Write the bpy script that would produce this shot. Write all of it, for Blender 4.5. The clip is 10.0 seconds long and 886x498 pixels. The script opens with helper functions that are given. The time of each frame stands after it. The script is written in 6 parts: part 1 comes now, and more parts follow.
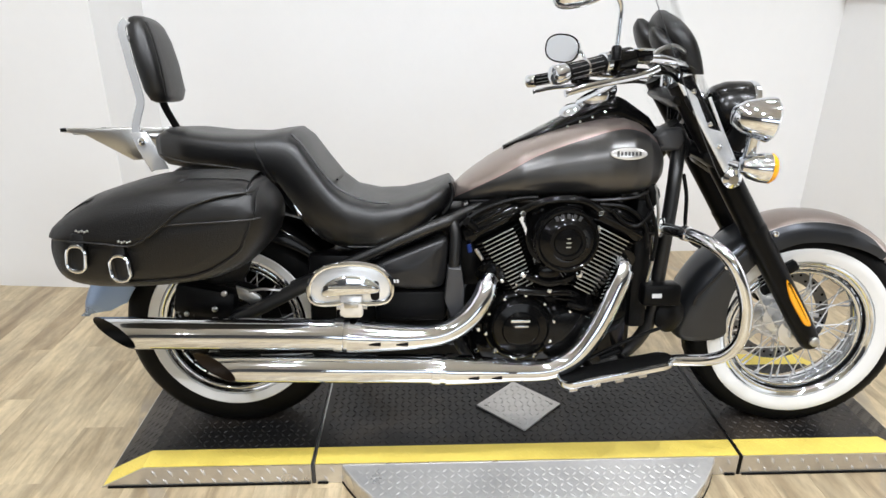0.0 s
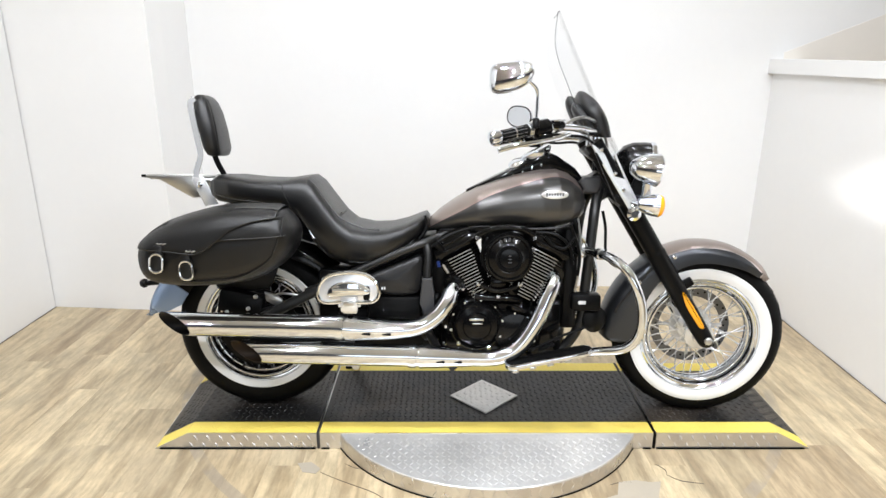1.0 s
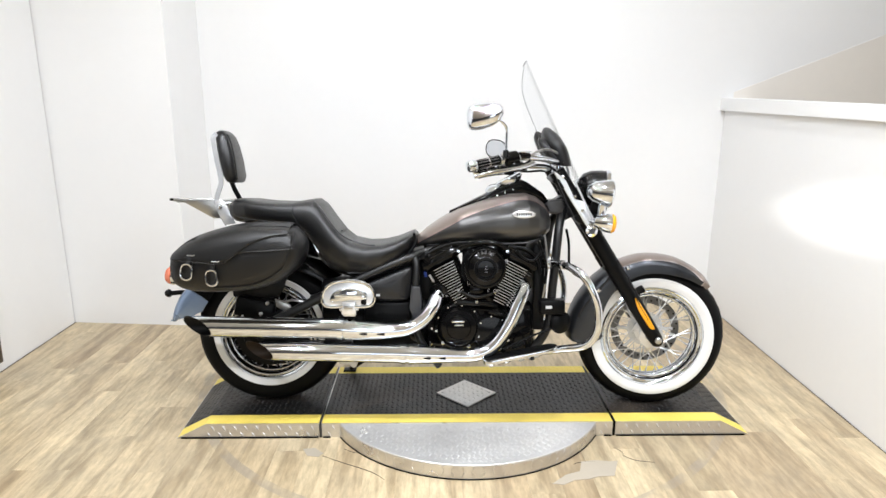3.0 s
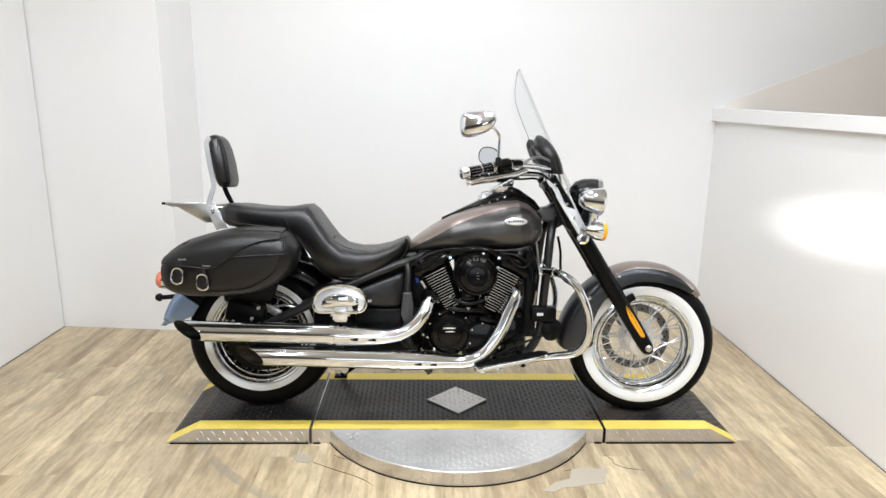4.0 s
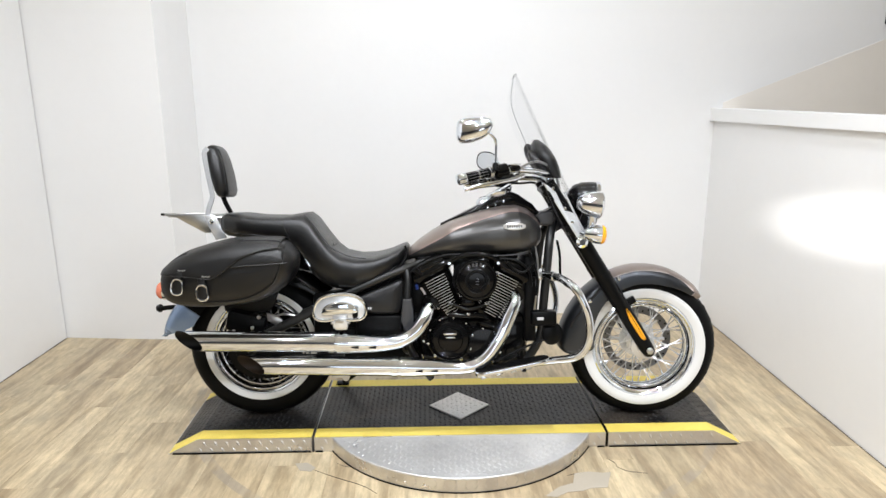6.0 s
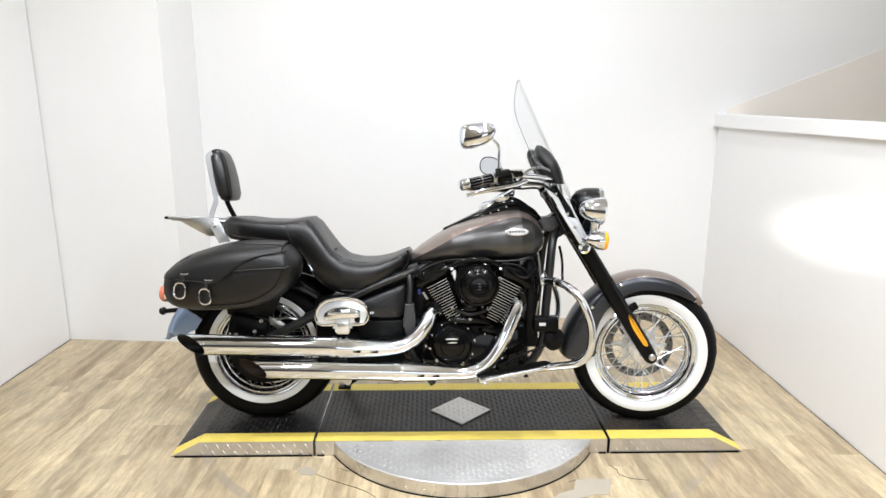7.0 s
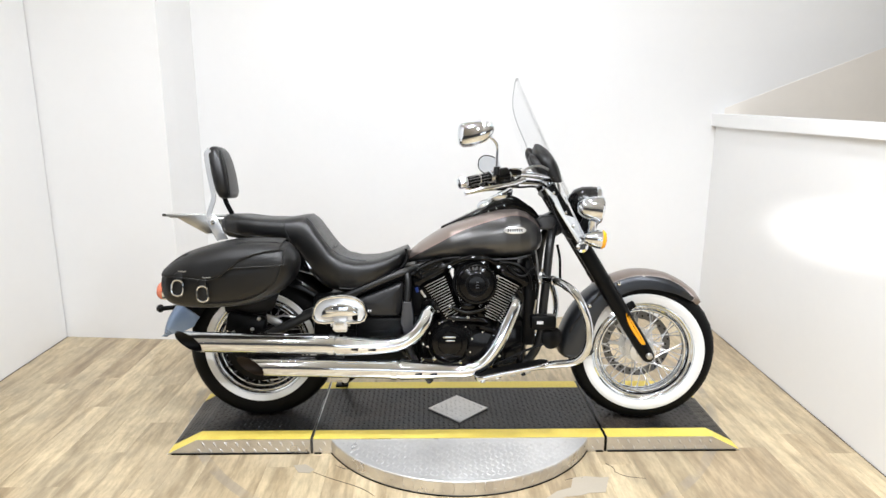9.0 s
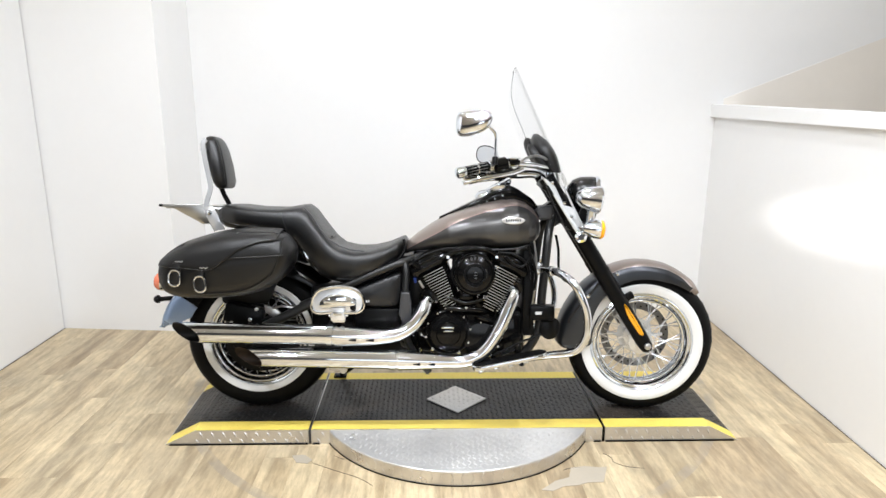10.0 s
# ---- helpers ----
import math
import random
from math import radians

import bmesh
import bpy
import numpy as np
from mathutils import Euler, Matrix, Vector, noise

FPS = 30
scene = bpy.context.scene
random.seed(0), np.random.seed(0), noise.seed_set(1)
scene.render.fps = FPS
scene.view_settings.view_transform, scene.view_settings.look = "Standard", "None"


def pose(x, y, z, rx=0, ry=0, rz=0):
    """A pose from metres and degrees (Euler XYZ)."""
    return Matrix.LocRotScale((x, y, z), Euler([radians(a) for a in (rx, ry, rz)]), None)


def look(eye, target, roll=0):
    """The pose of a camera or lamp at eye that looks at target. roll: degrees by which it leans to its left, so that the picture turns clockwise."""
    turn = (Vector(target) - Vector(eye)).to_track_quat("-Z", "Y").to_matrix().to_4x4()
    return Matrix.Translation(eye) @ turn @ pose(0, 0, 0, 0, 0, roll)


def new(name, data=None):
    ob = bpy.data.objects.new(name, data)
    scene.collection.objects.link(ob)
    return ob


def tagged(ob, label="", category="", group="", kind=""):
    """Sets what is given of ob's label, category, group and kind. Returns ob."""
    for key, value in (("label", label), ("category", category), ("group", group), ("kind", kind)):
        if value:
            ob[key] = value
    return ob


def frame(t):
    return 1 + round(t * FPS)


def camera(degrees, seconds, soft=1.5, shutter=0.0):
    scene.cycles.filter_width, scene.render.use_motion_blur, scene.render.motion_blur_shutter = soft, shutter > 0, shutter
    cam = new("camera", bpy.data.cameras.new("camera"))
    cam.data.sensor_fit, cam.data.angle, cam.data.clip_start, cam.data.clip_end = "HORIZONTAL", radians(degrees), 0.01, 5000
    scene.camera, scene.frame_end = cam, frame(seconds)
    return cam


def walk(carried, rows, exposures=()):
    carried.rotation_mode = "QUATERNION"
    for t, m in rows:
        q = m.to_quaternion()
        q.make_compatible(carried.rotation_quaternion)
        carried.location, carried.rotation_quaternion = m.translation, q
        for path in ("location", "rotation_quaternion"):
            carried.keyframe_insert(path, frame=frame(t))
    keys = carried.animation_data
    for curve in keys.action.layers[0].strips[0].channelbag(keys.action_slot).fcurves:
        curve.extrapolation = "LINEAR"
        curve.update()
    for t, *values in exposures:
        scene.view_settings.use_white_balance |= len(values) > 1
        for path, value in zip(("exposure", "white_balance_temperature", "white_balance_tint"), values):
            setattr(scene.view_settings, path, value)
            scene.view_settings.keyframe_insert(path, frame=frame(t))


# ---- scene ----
cam = camera(70.6, 10.0)
PATH = [
    (0, (-0.279, -1.596, 1.275), (-0.212, 0.26, 0.536), 0.26),
    (0.1, (-0.313, -1.639, 1.3), (-0.238, 0.217, 0.557), 1.09),
    (0.2, (-0.323, -1.7, 1.298), (-0.264, 0.177, 0.611), 0.33),
    (0.3, (-0.312, -1.759, 1.313), (-0.277, 0.133, 0.666), -0.27),
    (0.4, (-0.293, -1.82, 1.322), (-0.253, 0.083, 0.709), 0.35),
    (0.5, (-0.277, -1.88, 1.34), (-0.231, 0.027, 0.736), 0.57),
    (0.6, (-0.236, -1.942, 1.328), (-0.207, -0.031, 0.741), 0.11),
    (0.7, (-0.201, -2.002, 1.333), (-0.156, -0.089, 0.753), 0.77),
    (0.8, (-0.187, -2.052, 1.333), (-0.129, -0.145, 0.732), 1.02),
    (0.9, (-0.153, -2.101, 1.34), (-0.138, -0.194, 0.737), 0.16),
    (1, (-0.157, -2.156, 1.35), (-0.142, -0.24, 0.777), 0.26),
    (1.1, (-0.136, -2.192, 1.359), (-0.126, -0.266, 0.818), 0.94),
    (1.2, (-0.144, -2.247, 1.367), (-0.134, -0.31, 0.871), 1.44),
    (1.3, (-0.152, -2.298, 1.367), (-0.154, -0.353, 0.902), 1.09),
    (1.4, (-0.156, -2.347, 1.367), (-0.137, -0.395, 0.931), 1.17),
    (1.5, (-0.175, -2.385, 1.381), (-0.161, -0.445, 0.898), 2.15),
    (1.6, (-0.161, -2.417, 1.361), (-0.168, -0.482, 0.855), 1.97),
    (1.7, (-0.156, -2.448, 1.373), (-0.163, -0.522, 0.837), 0.57),
    (1.8, (-0.155, -2.47, 1.376), (-0.157, -0.541, 0.848), 0.99),
    (2, (-0.171, -2.508, 1.394), (-0.161, -0.568, 0.906), 0.24),
    (2.2, (-0.178, -2.5, 1.416), (-0.168, -0.565, 0.911), -0.06),
    (2.5, (-0.145, -2.51, 1.388), (-0.119, -0.573, 0.891), -0.21),
    (4, (-0.134, -2.531, 1.377), (-0.07, -0.584, 0.924), 0.93),
    (4.5, (-0.125, -2.526, 1.393), (-0.065, -0.58, 0.939), 0.72),
    (5, (-0.12, -2.526, 1.402), (-0.053, -0.574, 0.966), 0.14),
    (5.5, (-0.122, -2.528, 1.388), (-0.063, -0.581, 0.94), -0.19),
    (7, (-0.116, -2.53, 1.4), (-0.071, -0.579, 0.964), 0.16),
    (7.5, (-0.126, -2.531, 1.397), (-0.078, -0.58, 0.96), 0.47),
    (8, (-0.111, -2.528, 1.405), (-0.067, -0.58, 0.956), 0.26),
    (8.5, (-0.098, -2.527, 1.41), (-0.063, -0.578, 0.961), 0.23),
    (9, (-0.118, -2.532, 1.397), (-0.065, -0.582, 0.958), 0.39),
    (9.5, (-0.099, -2.519, 1.411), (-0.061, -0.574, 0.943), 0.34),
    (10, (-0.118, -2.526, 1.386), (-0.059, -0.581, 0.924), 0.41),
]
EXPOSURES = ((0, 0.1), (0.3, 0.1), (0.6, 0.17), (1.5, 0.25), (2.7, 0.25), (3.8, 0.08), (4.2, 0.06), (5.7, 0.06), (6.8, 0.17), (7.5, 0.25), (10, 0.22))
walk(cam, [(t, look(eye, target, roll)) for t, eye, target, roll in PATH], EXPOSURES)

# ---- world and lamps ----
world = bpy.data.worlds.new("world")
scene.world = world
world.use_nodes = True
world.node_tree.nodes["Background"].inputs["Color"].default_value = (0.9, 0.95, 1.0, 1)
world.node_tree.nodes["Background"].inputs["Strength"].default_value = 0.15


def ceiling_lamp_or_fill(x, y, z, size, power, colour=(0.90, 0.945, 1.02)):
    light = bpy.data.lights.new("ceiling_lamp_or_fill", "AREA")
    light.shape, light.size, light.energy, light.color = "DISK", size, power, colour
    ob = new("ceiling_lamp_or_fill", light)
    ob.matrix_world = pose(x, y, z)
    return ob


# the last, wide one at x = 2.3 is an added fill for the dark bulkhead corner
LAMPS = [(-0.85, 0.55, 6.5), (0.12, 0.55, 8.5), (1.15, 0.58, 5.5), (-1.1, -0.9, 24), (0.0, -1.0, 24), (1.0, -0.9, 22), (-1.3, -2.4, 40), (0.1, -2.6, 40), (1.4, -2.4, 40), (-3.0, -5.6, 25), (3.0, -5.6, 25), (0, -5.8, 25), (2.3, 0.8, 6)]
for x, y, power in LAMPS:
    ceiling_lamp_or_fill(x, y, 2.95, 1.0 if x == 2.3 else 0.16, power)
# an unseen narrow spot, added to put the long bright patch on the half-height wall
glow_spot = bpy.data.lights.new("added_glow_spot", "SPOT")
glow_spot.energy, glow_spot.spot_size, glow_spot.spot_blend, glow_spot.shadow_soft_size, glow_spot.color = 3900, radians(4.2), 1.0, 0.05, (1.0, 0.98, 0.96)
new("added_glow_spot", glow_spot).matrix_world = look((0.55, -4.2, 1.45), (1.703, 0.06, 0.88))
# broad cool fill light, added unseen behind the camera
front_fill = bpy.data.lights.new("front_fill", "AREA")
front_fill.shape, front_fill.size, front_fill.size_y, front_fill.energy, front_fill.color = "RECTANGLE", 3.8, 1.5, 35, (0.86, 0.93, 1.0)
new("front_fill", front_fill).matrix_world = pose(0.3, -7.9, 1.45, 90, 0, 0)


# ---- materials ----
def surface(name, base, rough, metal=0.0, vary=0.12, scale=12.0, bump=0.0, bump_scale=150.0, coat=0.0, spread=0.06, random_tint=0.0, spec=0.5):
    m = bpy.data.materials.new(name)
    m.use_nodes = True
    nt = m.node_tree
    b = nt.nodes["Principled BSDF"]
    b.inputs["Metallic"].default_value = metal
    b.inputs["Specular IOR Level"].default_value = spec
    b.inputs["Coat Weight"].default_value = coat
    b.inputs["Coat Roughness"].default_value = 0.05
    co = nt.nodes.new("ShaderNodeTexCoord")
    n1 = nt.nodes.new("ShaderNodeTexNoise")
    n1.inputs["Scale"].default_value, n1.inputs["Detail"].default_value = scale, 6
    nt.links.new(co.outputs["Object"], n1.inputs["Vector"])
    n2 = nt.nodes.new("ShaderNodeTexNoise")
    n2.inputs["Scale"].default_value, n2.inputs["Detail"].default_value = scale * 9, 3
    nt.links.new(co.outputs["Object"], n2.inputs["Vector"])
    mix = nt.nodes.new("ShaderNodeMix")
    mix.data_type = "RGBA"
    mix.inputs["A"].default_value = (*[c * (1 - vary) for c in base], 1)
    mix.inputs["B"].default_value = (*[min(1, c * (1 + vary)) for c in base], 1)
    avg = nt.nodes.new("ShaderNodeMath")
    avg.operation = "MULTIPLY_ADD"
    avg.inputs[1].default_value = 0.35
    nt.links.new(n2.outputs["Fac"], avg.inputs[0])
    sc = nt.nodes.new("ShaderNodeMath")
    sc.operation = "MULTIPLY"
    sc.inputs[1].default_value = 0.65
    nt.links.new(n1.outputs["Fac"], sc.inputs[0])
    nt.links.new(sc.outputs[0], avg.inputs[2])
    nt.links.new(avg.outputs[0], mix.inputs["Factor"])
    out = mix.outputs["Result"]
    if random_tint:
        info = nt.nodes.new("ShaderNodeObjectInfo")
        hsv = nt.nodes.new("ShaderNodeHueSaturation")
        mr = nt.nodes.new("ShaderNodeMapRange")
        mr.inputs["To Min"].default_value, mr.inputs["To Max"].default_value = 1 - random_tint, 1 + random_tint
        nt.links.new(info.outputs["Random"], mr.inputs["Value"])
        nt.links.new(mr.outputs["Result"], hsv.inputs["Value"])
        nt.links.new(out, hsv.inputs["Color"])
        out = hsv.outputs["Color"]
    nt.links.new(out, b.inputs["Base Color"])
    rr = nt.nodes.new("ShaderNodeMapRange")
    rr.inputs["To Min"].default_value, rr.inputs["To Max"].default_value = max(0.01, rough - spread), rough + spread
    nt.links.new(n1.outputs["Fac"], rr.inputs["Value"])
    nt.links.new(rr.outputs["Result"], b.inputs["Roughness"])
    if bump:
        n3 = nt.nodes.new("ShaderNodeTexNoise")
        n3.inputs["Scale"].default_value, n3.inputs["Detail"].default_value = bump_scale, 4
        nt.links.new(co.outputs["Object"], n3.inputs["Vector"])
        bp = nt.nodes.new("ShaderNodeBump")
        bp.inputs["Strength"].default_value, bp.inputs["Distance"].default_value = bump, 0.004
        nt.links.new(n3.outputs["Fac"], bp.inputs["Height"])
        nt.links.new(bp.outputs["Normal"], b.inputs["Normal"])
    return m


def two_tone(name, low, high, stripe, knots, x0, x1, z0, z1, rough=0.32, metal=0.82, polar=None):
    """Metallic paint with a second colour above a curved line (knots run along x), and a pinstripe on the line."""
    m = surface(name, low, rough, metal, 0.06, 8, coat=0.04)
    nt = m.node_tree
    b = nt.nodes["Principled BSDF"]
    under = b.inputs["Base Color"].links[0].from_socket
    co = nt.nodes.new("ShaderNodeTexCoord")
    sep = nt.nodes.new("ShaderNodeSeparateXYZ")
    nt.links.new(co.outputs["Object"], sep.inputs[0])

    def math_node(op, a, v=None):
        n = nt.nodes.new("ShaderNodeMath")
        n.operation = op
        nt.links.new(a, n.inputs[0])
        if v is not None:
            if isinstance(v, float):
                n.inputs[1].default_value = v
            else:
                nt.links.new(v, n.inputs[1])
        return n.outputs[0]

    if polar:
        lean = math_node("MULTIPLY", math_node("SUBTRACT", sep.outputs["X"], 0.405), 0.0886)
        drop = math_node("MULTIPLY", math_node("SUBTRACT", sep.outputs["Z"], 0.94), 0.0554)
        off = math_node("ABSOLUTE", math_node("ADD", math_node("ADD", sep.outputs["Y"], lean), drop))
        gap = math_node("SUBTRACT", off, polar)
        gap = math_node("MULTIPLY", gap, -1.0)
        gap = math_node("MINIMUM", gap, math_node("SUBTRACT", sep.outputs["X"], 0.66))
    else:
        mr = nt.nodes.new("ShaderNodeMapRange")
        mr.inputs["From Min"].default_value, mr.inputs["From Max"].default_value = x0, x1
        nt.links.new(sep.outputs["X"], mr.inputs["Value"])
        fc = nt.nodes.new("ShaderNodeFloatCurve")
        curve = fc.mapping.curves[0]
        pts = [((x - x0) / (x1 - x0), (z - z0) / (z1 - z0)) for x, z in knots]
        curve.points[0].location, curve.points[1].location = pts[0], pts[-1]
        for p in pts[1:-1]:
            curve.points.new(*p)
        fc.mapping.update()
        nt.links.new(mr.outputs["Result"], fc.inputs["Value"])
        line = nt.nodes.new("ShaderNodeMapRange")
        line.inputs["To Min"].default_value, line.inputs["To Max"].default_value = z0, z1
        nt.links.new(fc.outputs["Value"], line.inputs["Value"])
        gap = math_node("SUBTRACT", sep.outputs["Z"], line.outputs["Result"])
    above = math_node("GREATER_THAN", gap, 0.0)
    near = math_node("LESS_THAN", math_node("ABSOLUTE", gap), 0.0013 if polar else 0.0018)
    mix = nt.nodes.new("ShaderNodeMix")
    mix.data_type = "RGBA"
    mix.inputs["B"].default_value = (*high, 1)
    nt.links.new(under, mix.inputs["A"])
    nt.links.new(above, mix.inputs["Factor"])
    pin = nt.nodes.new("ShaderNodeMix")
    pin.data_type = "RGBA"
    pin.inputs["B"].default_value = (*stripe, 1)
    nt.links.new(mix.outputs["Result"], pin.inputs["A"])
    nt.links.new(near, pin.inputs["Factor"])
    nt.links.new(pin.outputs["Result"], b.inputs["Base Color"])
    return m


WALL = surface("white_wall_paint", (0.83, 0.825, 0.815), 0.42, vary=0.03, scale=2.5, bump=0.05, bump_scale=60)
BEIGE = surface("beige_wall_paint", (0.82, 0.775, 0.71), 0.5, vary=0.05, scale=2.0, bump=0.05, bump_scale=60)
CEIL = surface("ceiling_paint", (0.74, 0.73, 0.71), 0.8, vary=0.05, scale=3)
DARKROOM = surface("showroom_wall_paint", (0.125, 0.125, 0.13), 0.6, vary=0.1, scale=2)
TREAD = surface("black_tread_coating", (0.0125, 0.012, 0.012), 0.36, vary=0.6, scale=6, bump=0.3, bump_scale=90, spread=0.16, spec=0.35)
tt = TREAD.node_tree
t_b = tt.nodes["Principled BSDF"]
t_in = t_b.inputs["Base Color"].links[0].from_socket
t_co, t_n, t_r, t_m = tt.nodes.new("ShaderNodeNewGeometry"), tt.nodes.new("ShaderNodeTexNoise"), tt.nodes.new("ShaderNodeMapRange"), tt.nodes.new("ShaderNodeMix")
t_n.inputs["Scale"].default_value, t_n.inputs["Detail"].default_value, t_n.inputs["Roughness"].default_value, t_n.inputs["Distortion"].default_value = 2.1, 8, 0.62, 0.8
tt.links.new(t_co.outputs["Position"], t_n.inputs["Vector"])
t_r.inputs["From Min"].default_value, t_r.inputs["From Max"].default_value, t_r.inputs["To Max"].default_value = 0.48, 0.70, 0.8
tt.links.new(t_n.outputs["Fac"], t_r.inputs["Value"])
t_m.data_type = "RGBA"
t_m.inputs["B"].default_value = (0.052, 0.041, 0.031, 1)
tt.links.new(t_r.outputs["Result"], t_m.inputs["Factor"])
tt.links.new(t_in, t_m.inputs["A"])
tt.links.new(t_m.outputs["Result"], t_b.inputs["Base Color"])
YELLOW = surface("yellow_safety_paint", (0.81, 0.635, 0.125), 0.5, vary=0.14, scale=9, bump=0.1, bump_scale=80)
SIDEPLATE = surface("scuffed_aluminium_side", (0.66, 0.64, 0.61), 0.30, 0.88, vary=0.2, scale=9, bump=0.12, bump_scale=60, spread=0.12)
ALU = surface("worn_aluminium_plate", (0.66, 0.65, 0.635), 0.34, 0.55, vary=0.32, scale=7, bump=0.12, bump_scale=60, spread=0.14)
DISC = surface("dark_disc_steel", (0.16, 0.16, 0.16), 0.35, 0.9, vary=0.15, scale=20)
CHROME = surface("chrome", (0.765, 0.80, 0.85), 0.055, 1.0, vary=0.03, scale=10, spread=0.025)
STEEL = surface("brushed_steel", (0.55, 0.55, 0.54), 0.3, 1.0, vary=0.1, scale=20)
BLACK = surface("gloss_black_enamel", (0.003, 0.003, 0.003), 0.12, vary=0.3, scale=15, coat=0.1, spec=0.17)
SATIN = surface("satin_black_paint", (0.0032, 0.0032, 0.0033), 0.32, vary=0.3, scale=18, bump=0.06, bump_scale=400, spec=0.13)
RUBBER = surface("black_rubber", (0.0035, 0.0035, 0.0035), 0.5, vary=0.3, scale=20, bump=0.12, bump_scale=250, spec=0.10)
WHITEWALL = surface("white_rubber", (0.76, 0.76, 0.75), 0.5, vary=0.05, scale=10, bump=0.03)
LEATHER = surface("black_leather", (0.0028, 0.0026, 0.0026), 0.37, vary=0.3, scale=14, bump=0.22, bump_scale=330, spread=0.09, spec=0.46)
VINYL = surface("black_seat_vinyl", (0.0026, 0.0026, 0.0028), 0.36, vary=0.2, scale=10, bump=0.14, bump_scale=420, spread=0.07, spec=0.60)
AMBER = surface("amber_plastic", (0.95, 0.40, 0.01), 0.16, vary=0.05, scale=20, coat=0.5)
REDLENS = surface("red_plastic", (0.62, 0.17, 0.09), 0.18, vary=0.05, scale=20, coat=0.5)
BLUEGREY = surface("blue_grey_metallic", (0.22, 0.30, 0.44), 0.28, 0.6, vary=0.06, scale=8, coat=0.4)
GRAPHITE = surface("graphite_metallic_paint", (0.032, 0.032, 0.034), 0.34, 0.75, vary=0.06, scale=8, coat=0.04)
GREYPLASTIC = surface("dark_grey_plastic", (0.04, 0.04, 0.042), 0.4, vary=0.1, scale=20)
BRIGHT = surface("polished_alloy", (0.78, 0.79, 0.80), 0.20, 0.62, vary=0.05, scale=12, spread=0.05, coat=0.2)
FINEDGE = surface("machined_fin_edge", (0.42, 0.42, 0.41), 0.32, 0.9, vary=0.2, scale=30)
FRAMEPAINT = surface("satin_frame_paint", (0.0045, 0.0045, 0.0046), 0.36, vary=0.25, scale=14, bump=0.05, bump_scale=300, spec=0.55)
SOOT = surface("brown_exhaust_soot", (0.020, 0.013, 0.008), 0.5, vary=0.4, scale=25, bump=0.1, spec=0.12)
COVER = surface("satin_graphite_cover", (0.026, 0.026, 0.027), 0.31, 0.5, vary=0.1, scale=8, spread=0.05, spec=0.45)
SHELL = surface("satin_black_shell", (0.004, 0.004, 0.004), 0.22, vary=0.2, scale=10, spread=0.05, spec=0.4)
BADGE = surface("polished_badge", (0.85, 0.85, 0.84), 0.12, 0.6, vary=0.03)
PRINT = surface("pale_grey_print", (0.6, 0.6, 0.6), 0.5, vary=0.05)
FRAMEWOOD = surface("dark_brown_wood", (0.06, 0.042, 0.03), 0.35, vary=0.3, scale=12)
BLUEPLUG = surface("blue_plastic", (0.01, 0.025, 0.12), 0.3, vary=0.05)
FOAM = surface("grey_tape", (0.43, 0.378, 0.300), 0.5, vary=0.1)
TANKPAINT = two_tone("tank_paint", (0.092, 0.090, 0.088), (0.34, 0.285, 0.255), (0.40, 0.28, 0.26),
                     ((-0.22, 0.697), (-0.154, 0.738), (-0.05, 0.797), (0.006, 0.829), (0.084, 0.860), (0.155, 0.882), (0.204, 0.895), (0.247, 0.900), (0.283, 0.894), (0.31, 0.880), (0.38, 0.81)), -0.22, 0.38, 0.65, 1.0)
FENDERPAINT = two_tone("fender_paint", (0.052, 0.055, 0.061), (0.30, 0.25, 0.225), (0.50, 0.44, 0.42), (), 0, 1, 0, 1, polar=0.074)

GLASS = bpy.data.materials.new("clear_acrylic")
GLASS.use_nodes = True
gl = GLASS.node_tree
for n in list(gl.nodes):
    gl.nodes.remove(n)
g_out, g_mix = gl.nodes.new("ShaderNodeOutputMaterial"), gl.nodes.new("ShaderNodeMixShader")
g_tr, g_gl, g_fr = gl.nodes.new("ShaderNodeBsdfTransparent"), gl.nodes.new("ShaderNodeBsdfGlossy"), gl.nodes.new("ShaderNodeFresnel")
g_tr.inputs["Color"].default_value = (0.982, 0.984, 0.986, 1)
g_gl.inputs["Roughness"].default_value = 0.03
g_fr.inputs["IOR"].default_value = 1.05
g_mul = gl.nodes.new("ShaderNodeMath")
g_mul.operation, g_mul.inputs[1].default_value = "MULTIPLY", 0.3
gl.links.new(g_fr.outputs[0], g_mul.inputs[0])
gl.links.new(g_mul.outputs[0], g_mix.inputs[0])
gl.links.new(g_tr.outputs[0], g_mix.inputs[1])
gl.links.new(g_gl.outputs[0], g_mix.inputs[2])
gl.links.new(g_mix.outputs[0], g_out.inputs["Surface"])

# wood-look plank: long grain, patches and a tint of its own for every plank
PLANK = surface("wood_look_plank", (0.61, 0.493, 0.312), 0.34, vary=0.20, scale=5.0, random_tint=0.08, bump=0.03, bump_scale=120, spread=0.08)
pt = PLANK.node_tree
p_b = pt.nodes["Principled BSDF"]
p_in = p_b.inputs["Base Color"].links[0].from_socket
p_co = pt.nodes.new("ShaderNodeNewGeometry")
p_info = pt.nodes.new("ShaderNodeObjectInfo")
p_off = pt.nodes.new("ShaderNodeVectorMath")
p_off.operation = "MULTIPLY_ADD"
p_comb = pt.nodes.new("ShaderNodeCombineXYZ")
for s in ("X", "Y", "Z"):
    pt.links.new(p_info.outputs["Random"], p_comb.inputs[s])
pt.links.new(p_comb.outputs[0], p_off.inputs[0])
p_off.inputs[1].default_value = (7, 31, 13)
pt.links.new(p_co.outputs["Position"], p_off.inputs[2])
p_map = pt.nodes.new("ShaderNodeVectorMath")
p_map.operation = "MULTIPLY"
